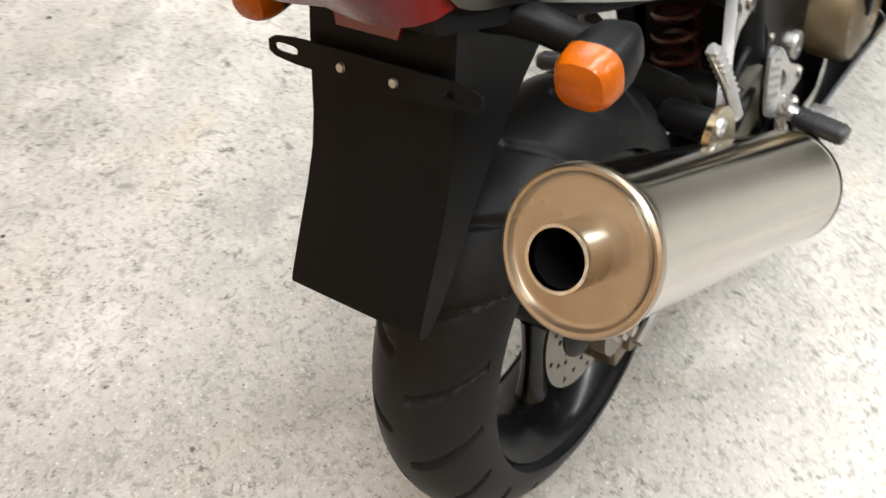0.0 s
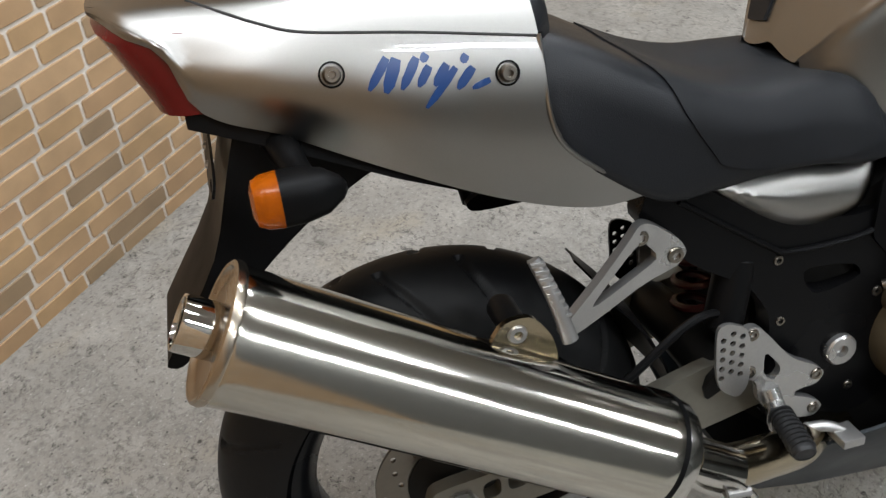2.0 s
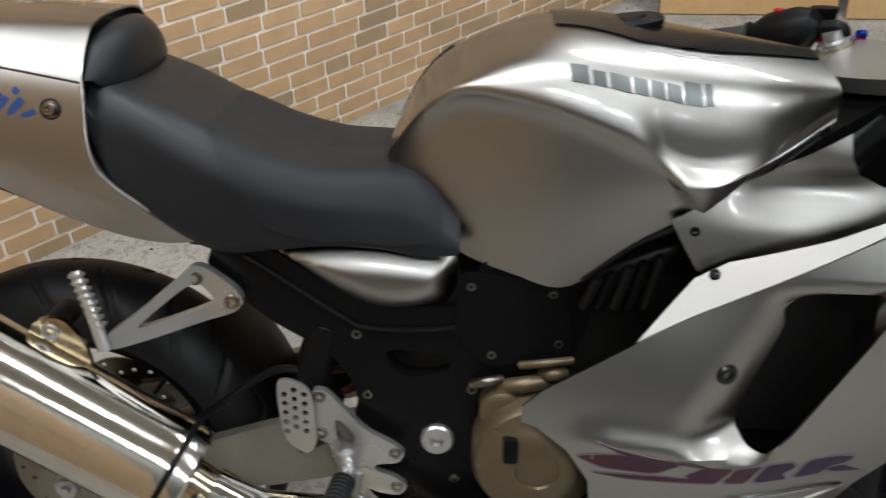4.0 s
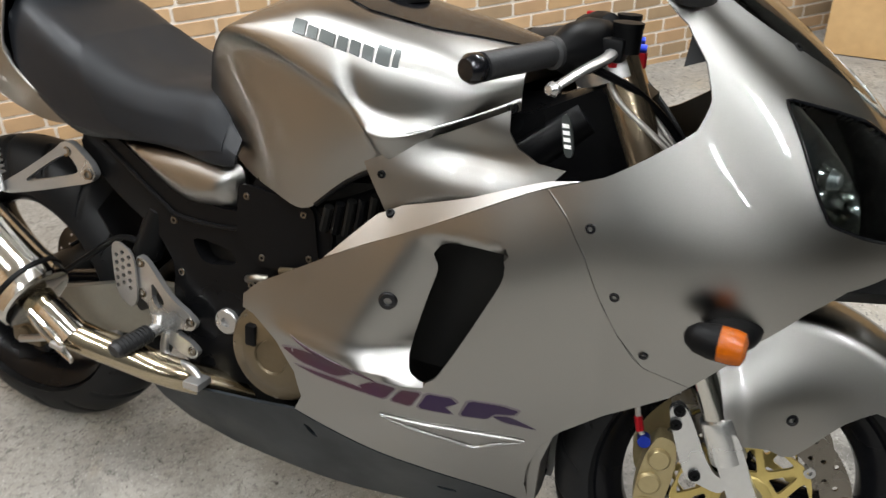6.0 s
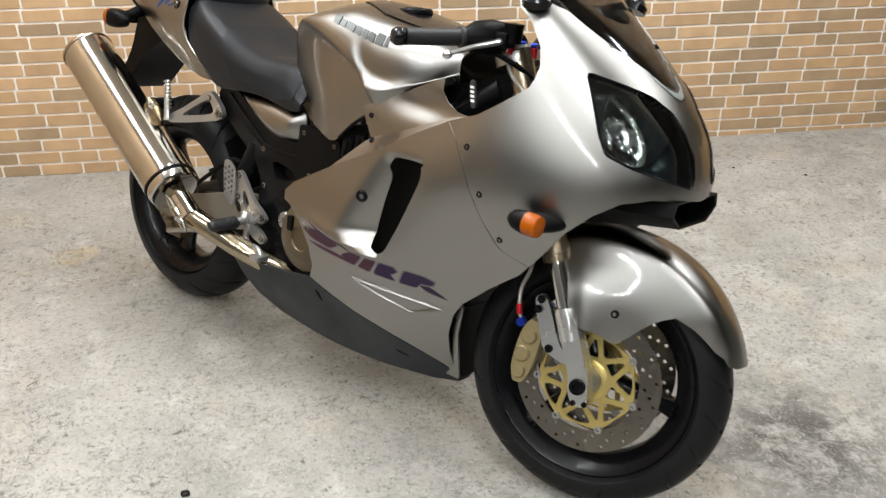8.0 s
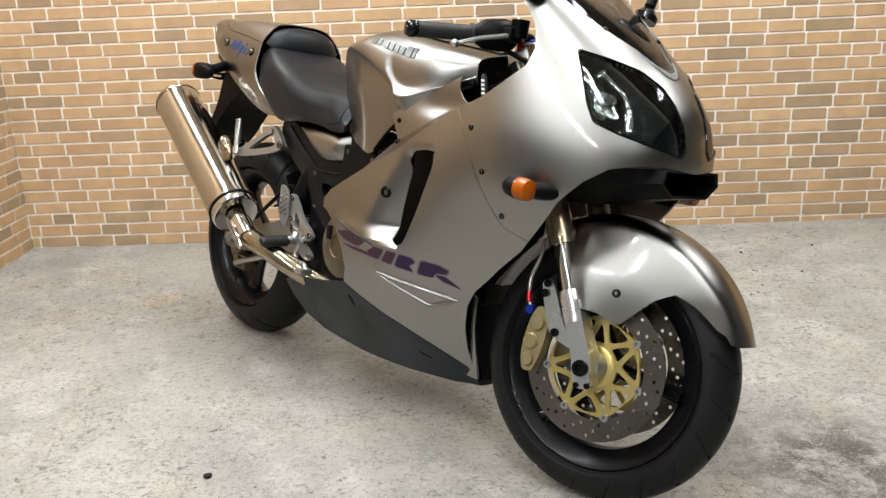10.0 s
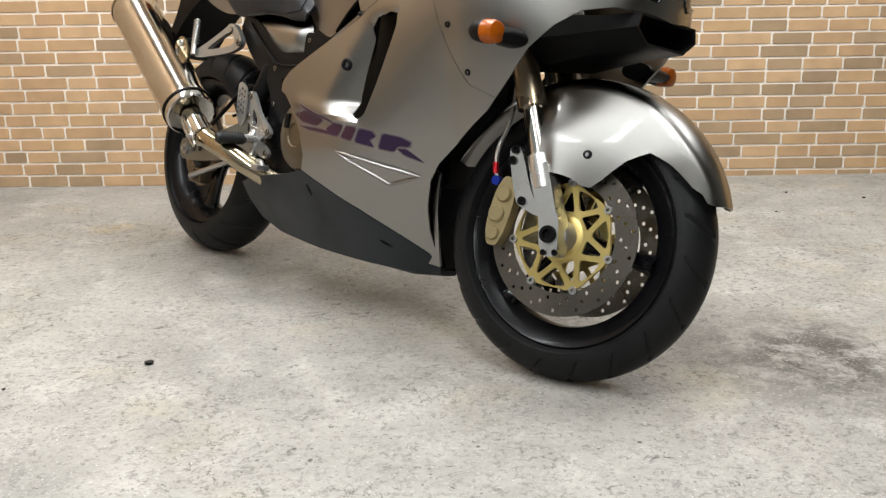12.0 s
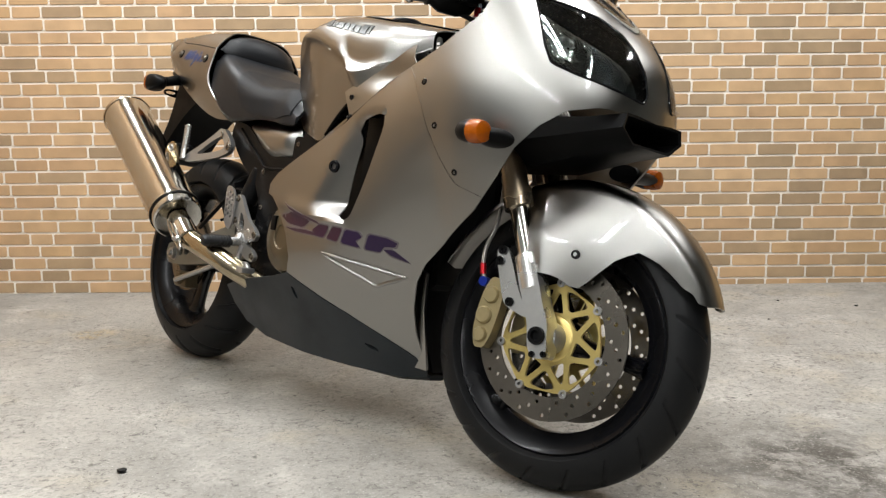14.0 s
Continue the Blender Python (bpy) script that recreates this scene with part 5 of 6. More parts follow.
low = [(0.126, 0.0), (0.127, 0.58), (0.130, tail_v(0.13, 0.845)), (0.148, tail_v(0.148, 0.803)), (0.20, tail_v(0.20, 0.757)), (0.262, tail_v(0.262, 0.716)), (0.268, 1.0)]
half = low[1:] + [(0.15, 1.0), (0.0, 1.0), (-0.2, 1.0), (-0.301, 1.0)]
bm = skin(bmesh.new(), half + [(x, -v) for x, v in reversed(half)], tail_at, step=0.011, thick=0.003, stretch=0.28, flip=True)
tail = bike_part("tail_fairing", bm, SILVER, "silver tail fairing with a single-seat hump")
for k in (1, -1):
    line = [(-0.205, 0.30), (-0.175, 0.42), (-0.14, 0.50), (-0.10, 0.545), (0.0, 0.565), (0.126, 0.585)]
    pts = [Vector(tail_at(x, v * k)) + Vector((0, -k * 0.0002, 0.0002)) for x, v in line]
    bike_part("seam", sweep(bmesh.new(), pts, 0.0015, 6), DARKLINE, "", tail)
    edge = [Vector(tail_at(x, v * k)) for x, v in low[1:]]
    bike_part("tail_edge", sweep(bmesh.new(), edge, 0.003, 8), SILVER, "", tail)
    for x, z in ((-0.085, 0.919), (0.089, 0.893)):
        v = tail_v(x, z) * k
        n = normal_of(tail_at, x, v) * -1
        p = Vector(tail_at(x, v))
        bm = lathe(bmesh.new(), [(0.0130, -0.003), (0.0130, 0.0012), (0.0112, 0.002), (0.0108, -0.001), (0.0, -0.001)], p, n, 24)
        grommet = bike_part("grommet", bm, BLACK, "", tail)
        bike_part("tail_screw", lathe(bmesh.new(), [(0.0092, -0.001), (0.0092, 0.005), (0.007, 0.008), (0.004, 0.008), (0.0035, 0.003), (0.0, 0.003)], p, n, 18), STEEL, "steel socket screw", tail)
    # slanted blue brush strokes, in place of a name
    strokes = [(-0.052, 0.899, -0.029, 0.927, 0.0094), (-0.036, 0.894, -0.020, 0.925, 0.0130), (-0.020, 0.895, 0.000, 0.923, 0.0101), (-0.003, 0.895, 0.011, 0.913, 0.0094), (0.013, 0.893, 0.029, 0.912, 0.0101),
               (0.002, 0.873, 0.038, 0.908, 0.0087), (0.036, 0.886, 0.055, 0.905, 0.0101), (0.051, 0.884, 0.071, 0.890, 0.0072), (0.004, 0.917, 0.010, 0.924, 0.0087), (0.044, 0.910, 0.050, 0.917, 0.0087)]
    for x0, z0, x1, z1, w in strokes:
        d = Vector((x1 - x0, z1 - z0)).normalized()
        brush = []
        for t, g in ((0.0, 0.35), (0.25, 0.9), (0.7, 1.0), (0.97, 0.75)):
            brush.append((x0 + (x1 - x0) * t + d.y * w / 2 * g, z0 + (z1 - z0) * t - d.x * w / 2 * g))
        for t, g in ((0.97, 0.75), (0.7, 1.0), (0.25, 0.9), (0.0, 0.35)):
            brush.append((x0 + (x1 - x0) * t - d.y * w / 2 * g, z0 + (z1 - z0) * t + d.x * w / 2 * g))
        cut = [(x, tail_v(x, z) * k) for x, z in brush]
        bike_part("decal", skin(bmesh.new(), cut, tail_at, step=0.006, thick=0.001, lift=0.0006, stretch=0.28, flip=True), BLUE, "blue slanted brush stroke", tail)

# tail light
rows = []
for a in range(13):
    t = a / 12 * 2 - 1
    g = abs(t)
    y = 0.101 * math.sin(t * math.pi / 2)
    back = -0.302 + 0.078 * g**2.4
    rows.append([(back + 0.012, y, 0.991 - 0.020 * g), (back, y, 0.982 - 0.026 * g), (back + 0.020, y, 0.942 - 0.034 * g), (back + 0.055 - 0.04 * g, y, 0.890), (back + 0.09 - 0.05 * g, y, 0.898), (back + 0.06 - 0.02 * g, y * 0.98, 0.976 - 0.040 * g)])
bike_part("tail_light", loft(bmesh.new(), rows), RED, "dark red tail light across the tail")
bm = bmesh.new()
loft(bm, [[(x, -w, z), (x, w, z), (x, w * 0.9, z + 0.05), (x, -w * 0.9, z + 0.05)] for x, w, z in ((-0.23, 0.095, 0.875), (-0.14, 0.115, 0.842), (-0.03, 0.128, 0.792), (0.09, 0.13, 0.742), (0.20, 0.12, 0.716), (0.30, 0.10, 0.70))])
bike_part("undertray", bm, BLACK, "black plastic undertray")

# rear flap with its bracket, and the rear turn signals
FLAP = [(-0.180, 0.880), (-0.200, 0.825), (-0.233, 0.720), (-0.308, 0.612), (-0.316, 0.598), (-0.300, 0.592), (-0.255, 0.625), (-0.192, 0.690), (-0.135, 0.738), (-0.058, 0.785), (0.0, 0.805), (-0.08, 0.868)]
bm = slab(bmesh.new(), rounded(FLAP, 2, 0.3), -0.082, 0.082, step=0.02, bevel=0.017)
flap = bike_part("rear_flap", bm, BLACK, "long black plastic plate flap")
slots = [rounded([(u - 0.015, -0.0045), (u + 0.015, -0.0045), (u + 0.015, 0.0045), (u - 0.015, 0.0045)], 3, 0.4) for u in (-0.098, 0.098)]
bm = slab(bmesh.new(), rounded([(-0.120, -0.013), (0.120, -0.013), (0.120, 0.013), (-0.120, 0.013)], 3, 0.3), -0.0015, 0.0015, slots, step=0.01)
bike_part("plate_bracket", moved(bm, Matrix.Translation((-0.219, 0, 0.812)) @ pose(0, 0, 0, 18, 0, 90)), BLACK, "slotted black plate bracket", flap)
for k in (-1, 1):
    bike_part("bracket_screw", lathe(bmesh.new(), [(0.0, 0.004), (0.004, 0.003), (0.005, 0), (0.0, 0)], (-0.221, k * 0.03, 0.810), (-1, 0, 0.3), 10), ALLOY, "", flap)
bm = skin(bmesh.new(), [(-0.042, 0.0), (0.042, 0.0), (0.036, 0.030), (-0.032, 0.030)], lambda u, v: (-0.196 - v * 0.3, u, 0.872 - v * 0.95), step=0.02, thick=0.006, lift=0.004)
bike_part("reflector", bm, REFLEX, "dark red reflector", flap)
for k in (-1, 1):
    c = Vector((-0.150, k * 0.186, 0.822))
    stalk = bike_part("rear_signal", sweep(bmesh.new(), [(-0.150, k * 0.06, 0.848), (-0.142, k * 0.11, 0.846), (-0.135, k * 0.150, 0.833), (-0.130, k * 0.182, 0.825)], [0.020, 0.017, 0.015, 0.017], 12), BLACK, "black stalk turn signal with an amber lens")
    ringed = lambda x, g: [c + Vector((x * 0.88, 0.027 * g * math.copysign(abs(math.cos(t)) ** 0.7, math.cos(t)), 0.026 * g * math.copysign(abs(math.sin(t)) ** 0.7, math.sin(t)))) for t in [2 * math.pi * i / 24 for i in range(24)]]
    bike_part("signal_shell", loft(bmesh.new(), [ringed(-0.008, 1.0), ringed(0.016, 0.98), ringed(0.042, 0.80), ringed(0.060, 0.42), ringed(0.066, 0.15)]), BLACK, "", stalk)
    bike_part("amber_lens", loft(bmesh.new(), [ringed(-0.008, 1.0), ringed(-0.026, 0.95), ringed(-0.036, 0.80), ringed(-0.040, 0.45)]), AMBER, "amber lens", stalk)

# ---- silver side covers, subframe, main beams, engine ----
for k in (-1, 1):
    out = smoothed([(0.327, 0.702), (0.40, 0.712), (0.50, 0.706), (0.566, 0.696), (0.582, 0.672), (0.574, 0.632), (0.548, 0.610), (0.49, 0.602), (0.44, 0.614), (0.38, 0.652)], 3)

    def cover_at(x, z, k=k, rim=resample(out, 0.002)):
        e = min(1.0, min(math.dist((x, z), p) for p in rim) / 0.046)
        return (x, k * (0.106 + 0.030 * math.sin(e * math.pi / 2)), z)

    bike_part("side_cover", skin(bmesh.new(), out, cover_at, step=0.007, thick=0.01, flip=k > 0), SILVER, "glossy silver side cover below the seat")
    rail = [(0.262, 0.715), (0.33, 0.702), (0.40, 0.655), (0.46, 0.628), (0.545, 0.615), (0.60, 0.620), (0.61, 0.69), (0.72, 0.66), (0.76, 0.61), (0.74, 0.55), (0.70, 0.50), (0.665, 0.45), (0.655, 0.33), (0.60, 0.29), (0.46, 0.295), (0.435, 0.36), (0.435, 0.45), (0.440, 0.470), (0.435, 0.50), (0.405, 0.545), (0.32, 0.598), (0.245, 0.672)]
    hole = rounded([(0.475, 0.555), (0.56, 0.545), (0.575, 0.52), (0.50, 0.505)], 3)
    beam = bike_part("main_beam", slab(bmesh.new(), rounded(rail, 2, 0.25), k * 0.088, k * 0.120, [hole], step=0.03, bevel=0.004), FRAME, "black aluminium side beam")
    bike_part("beam_rib", sweep(bmesh.new(), [(0.30, k * 0.121, 0.69), (0.42, k * 0.122, 0.605), (0.46, k * 0.122, 0.585), (0.56, k * 0.122, 0.585), (0.60, k * 0.122, 0.60)], 0.004, 8), FRAME, "", beam)
    for x, z in ((0.443, 0.575), (0.454, 0.480), (0.60, 0.49), (0.575, 0.34)):
        screw((x, k * 0.120, z), (0, k, 0), 0.0065, STEEL, beam, "beam_bolt")
    plate = rounded([(0.581, 0.672), (0.724, 0.656), (0.734, 0.552), (0.700, 0.542), (0.622, 0.530), (0.576, 0.580)], 3, 0.15)
    shield = bike_part("frame_cover", slab(bmesh.new(), plate, k * 0.121, k * 0.126, step=0.02, bevel=0.002), FRAME, "flat black cover plate on the frame")
    for x, z in ((0.598, 0.650), (0.706, 0.640), (0.626, 0.548), (0.716, 0.566)):
        screw((x, k * 0.126, z), (0, k, 0), 0.0055, STEEL, shield, "cover_screw")
    bm = lathe(bmesh.new(), [(0.0235, 0.0), (0.0235, 0.007), (0.021, 0.010), (0.009, 0.010), (0.0085, 0.002), (0.0, 0.002)], (0.551, k * 0.120, 0.410), (0, k, 0), 32)
    bike_part("pivot_cap", bm, ALLOY, "silver pivot cap", beam)
    bike_part("upper_beam", sweep(bmesh.new(), [(0.62, k * 0.085, 0.62), (0.80, k * 0.09, 0.665), (1.0, k * 0.085, 0.76), (1.12, k * 0.05, 0.85)], [0.03, 0.03, 0.03, 0.03], 10), FRAME)
bm = bmesh.new()
loft(bm, [[(x, -w, z0), (x, w, z0), (x, w, z1), (x, -w, z1)] for x, w, z0, z1 in ((0.44, 0.07, 0.30, 0.50), (0.52, 0.095, 0.23, 0.60), (0.60, 0.112, 0.20, 0.66), (0.75, 0.112, 0.20, 0.70), (0.95, 0.085, 0.27, 0.72), (1.05, 0.080, 0.30, 0.70), (1.12, 0.07, 0.36, 0.62))])
engine = bike_part("engine", bm, ENGINE, "dark engine block behind the fairing")
for k in (-1, 1):
    bm = lathe(bmesh.new(), [(0.088, -0.09), (0.088, 0.0), (0.082, 0.010), (0.058, 0.018), (0.052, 0.022), (0.030, 0.024), (0.028, 0.020), (0.0, 0.020)], (0.688, k * 0.174, 0.412), (0.0, k, 0), 40)
    cover = bike_part("crank_cover", bm, COVER, "bronze round engine cover", engine)
    for i in range(8):
        a = 2 * math.pi * i / 8
        screw((0.690 + 0.078 * math.sin(a), k * 0.184, 0.412 + 0.078 * math.cos(a)), (0, k, 0), 0.0045, STEEL, cover, "cover_screw")
    bm = lathe(bmesh.new(), [(0.030, -0.03), (0.030, 0.004), (0.024, 0.008), (0.0, 0.008)], (0.640, k * 0.150, 0.475), (0, k, 0), 24)
    bike_part("clutch_plug", bm, COVER, "", engine)
    bike_part("sensor_plug", block(bmesh.new(), (0.642, k * 0.190 - 0.012, 0.425), (0.662, k * 0.190 + 0.012, 0.462), 0.004), BLACK, "", engine)
    for x0, z0, x1, z1, r, m in ((0.640, 0.500, 0.700, 0.512, 0.012, COVER), (0.695, 0.520, 0.725, 0.525, 0.009, COVER), (0.600, 0.505, 0.640, 0.515, 0.007, STEEL), (0.665, 0.535, 0.735, 0.545, 0.006, COVER)):
        bike_part("water_pipe", sweep(bmesh.new(), [(x0, k * 0.130, z0), (0.5 * (x0 + x1), k * 0.142, 0.5 * (z0 + z1) + 0.006), (x1, k * 0.132, z1)], r, 10), m, "", engine)
    for i in range(5):
        bm = sweep(bmesh.new(), [(0.745 + 0.02 * i, k * 0.13, 0.625), (0.76 + 0.02 * i, k * 0.14, 0.67 + 0.008 * i)], 0.008, 8)
        bike_part("throttle_body", bm, (ENGINE, BLACK, ENGINE, BLACK, ENGINE)[i], "", engine)
# inner wheel-arch shroud and radiator behind the front wheel
bm = skin(bmesh.new(), [(-0.025, 0.165), (0.025, 0.165), (0.095, 0.30), (0.125, 0.40), (0.15, 0.62), (-0.15, 0.62), (-0.125, 0.40), (-0.095, 0.30)], lambda y, z: (1.085 + 0.02 * math.cos(y * 9) + 0.05 * max(0, z - 0.35), y, z), step=0.03, thick=0.01)
bike_part("radiator_shroud", bm, BLACK, "black radiator shroud behind the front wheel")
for k in (-1, 1):
    bm = skin(bmesh.new(), [(1.06, 0.17), (1.10, 0.17), (1.115, 0.30), (1.14, 0.38), (1.09, 0.40), (1.06, 0.30)], lambda x, z, k=k: (x + 0.012, k * (0.055 + 0.35 * (z - 0.17)), z), step=0.02, thick=0.006, flip=k > 0)
    bike_part("arch_inner", bm, SILVER, "silver inner wing behind the wheel", side_right if k < 0 else side_left)

# ---- swinging arm, chain guard ----
for k in (-1, 1):
    arm = [(0.52, 0.455), (0.34, 0.432), (0.20, 0.388), (0.06, 0.352), (-0.038, 0.342), (-0.048, 0.31), (-0.03, 0.280), (0.06, 0.282), (0.20, 0.300), (0.36, 0.330), (0.52, 0.365)]
    cuts = [rounded([(0.03, 0.335), (0.055, 0.340), (0.055, 0.310), (0.03, 0.306)], 3), rounded([(0.065, 0.342), (0.095, 0.348), (0.095, 0.316), (0.065, 0.312)], 3)]
    bm = slab(bmesh.new(), rounded(arm, 2, 0.25), k * 0.097, k * 0.118, cuts, step=0.03, bevel=0.005)
    swing = bike_part("swingarm", bm, ARM, "satin grey aluminium swingarm")
    bike_part("axle_nut", lathe(bmesh.new(), [(0.0, 0.018), (0.008, 0.018), (0.009, 0.010), (0.017, 0.010), (0.017, 0.0), (0.024, 0.0), (0.024, -0.004), (0.0, -0.004)], (0, k * 0.118, 0.312), (0, k, 0), 6), ALLOY, "", swing)
bike_part("cross_brace", sweep(bmesh.new(), [(0.38, -0.12, 0.40), (0.37, 0, 0.42), (0.38, 0.12, 0.40)], 0.035, 12), ENGINE)
bm = bmesh.new()
block(bm, (0.0, -0.106, 0.215), (0.075, -0.060, 0.262), 0.008)
lathe(bm, [(0.0, -0.114), (0.016, -0.114), (0.018, -0.108), (0.018, -0.08), (0.0, -0.08)], (0.04, 0, 0.240), (0, 1, 0), 18)
bike_part("rear_caliper", bm, COVER, "bronze rear brake caliper under the swingarm")
bike_part("torque_rod", sweep(bmesh.new(), [(0.04, -0.12, 0.235), (0.30, -0.12, 0.315)], 0.008, 8), ALLOY)
def hugger(phi, y):
    a = radians(phi)
    r = 0.335 - 0.9 * y * y
    return (r * math.cos(a), y, 0.312 + r * math.sin(a))
bm = skin(bmesh.new(), [(10, -0.095), (44, -0.085), (50, 0.0), (44, 0.085), (10, 0.095)], hugger, step=6, thick=0.003, stretch=160, flip=True)
bike_part("rear_mudguard", bm, BLACK, "black inner rear mudguard close over the tyre")
bike_part("brake_pipe", sweep(bmesh.new(), [(0.40, -0.115, 0.50), (0.33, -0.125, 0.52), (0.24, -0.128, 0.46), (0.16, -0.13, 0.40)], 0.006, 8), BLACK)
bike_part("shock_reservoir", lathe(bmesh.new(), [(0.0, -0.05), (0.022, -0.05), (0.026, -0.045), (0.026, 0.045), (0.022, 0.05), (0.0, 0.05)], (0.385, -0.105, 0.535), (0.3, 0.2, 1), 20), BLACK)
bike_part("shock_spring", sweep(bmesh.new(), [(0.40 + 0.032 * math.cos(t), 0.032 * math.sin(t), 0.40 + 0.006 * t) for t in [i * 0.5 for i in range(60)]], 0.006, 8, 1), SPRING, "dark red shock absorber spring")

# ---- exhaust ----
A, B = Vector((-0.243, -0.216, 0.711)), Vector((0.205, -0.2347, 0.4347))
ax = (B - A).normalized()
L = (B - A).length
R = 0.0705
bm = lathe(bmesh.new(), [(R - 0.003, -0.004), (R, 0.0), (R + 0.0005, 0.01), (R, 0.02), (R, L - 0.02), (R + 0.001, L - 0.015), (R + 0.001, L - 0.001), (R - 0.004, L)], A, ax, 64, ends=False)
muffler = bike_part("muffler", bm, BRUSHED, "polished stainless steel muffler")
bm = lathe(bmesh.new(), [(R + 0.0015, 0.006), (R + 0.003, 0.002), (R + 0.0018, -0.004), (R - 0.001, -0.006), (R - 0.004, -0.005), (R - 0.0065, -0.001), (R - 0.0085, 0.0006), (R - 0.012, 0.0010), (0.046, 0.0012), (0.036, 0.0012), (0.0305, 0.0013), (0.0285, 0.0013)], A, ax, 56, ends=False)
bike_part("end_cap", bm, CAP, "heat-stained steel end cap", muffler)
bm = lathe(bmesh.new(), [(0.029, 0.01), (0.029, -0.034), (0.0282, -0.038), (0.0252, -0.038), (0.0243, -0.035), (0.0243, -0.030)], A, ax, 36, ends=False)
bike_part("tail_pipe", bm, CHROME, "short polished tail pipe", muffler)
bike_part("pipe_core", lathe(bmesh.new(), [(0.0243, -0.031), (0.0232, -0.026), (0.0230, 0.09), (0.0, 0.09)], A, ax, 36, ends=False), BLACK, "", muffler)
for t, r in ((L + 0.001, R + 0.0015),):
    bike_part("band", lathe(bmesh.new(), [(r - 0.003, t - 0.004), (r, t - 0.003), (r, t + 0.004), (r - 0.003, t + 0.005)], A, ax, 56, ends=False), BLACK, "black seal band", muffler)
bm = lathe(bmesh.new(), [(R - 0.002, L + 0.004), (R - 0.001, L + 0.008), (R - 0.003, L + 0.026), (R - 0.007, L + 0.030), (R - 0.012, L + 0.028), (0.036, L + 0.024), (0.0, L + 0.024)], A, ax, 56)
bike_part("front_cap", bm, CHROME, "polished front cap", muffler)
P0 = A + ax * (L + 0.03)
pipe = bike_part("exhaust_pipe", sweep(bmesh.new(), [P0, P0 + ax * 0.08, (0.40, -0.206, 0.338), (0.46, -0.176, 0.310), (0.52, -0.130, 0.280), (0.62, -0.07, 0.24)], 0.0285, 28, 8), PIPE, "heat-tinted exhaust pipe")
bike_part("clamp", sweep(bmesh.new(), [P0 + ax * 0.030, P0 + ax * 0.100], 0.0318, 24), CHROME, "polished pipe clamp", pipe)
bike_part("clamp_bolt", sweep(bmesh.new(), [P0 + ax * 0.085 + Vector((-0.01, -0.034, -0.010)), P0 + ax * 0.085 + Vector((0.02, -0.036, -0.012))], 0.006, 8), ALLOY, "", pipe)
heel = [P0 + ax * 0.02 + Vector((0, -0.033, 0.006)), P0 + ax * 0.09 + Vector((0, -0.034, 0.004)), P0 + ax * 0.12 + Vector((0, -0.030, -0.016)), P0 + ax * 0.04 + Vector((0, -0.030, -0.020)), P0 + ax * 0.015 + Vector((0, -0.032, -0.006))]
bike_part("spring_hook", sweep(bmesh.new(), heel + heel[:1], 0.0045, 8, 3), CHROME, "", pipe)
# muffler strap
q = A + ax * (L * 0.70)
bm = sweep(bmesh.new(), [q + Vector((-0.03, 0.012, 0.055)), q + Vector((0.045, 0.012, 0.020))], 0.012, 10, squash=0.5)
slab(bm, rounded([(0.020, 0.590), (0.112, 0.540), (0.108, 0.600), (0.082, 0.638), (0.046, 0.636)], 3), -0.205, -0.197, bevel=0.002)
strap = bike_part("muffler_strap", bm, PIPE, "bright muffler mounting strap")
screw((0.064, -0.205, 0.618), (0, -1, 0), 0.010, ALLOY, strap, "strap_bolt")
bike_part("strap_bush", lathe(bmesh.new(), [(0.0, -0.028), (0.016, -0.028), (0.017, 0.02), (0.013, 0.028), (0.0, 0.028)], (0.064, -0.168, 0.620), (0, 1, 0), 18), BLACK, "", strap)

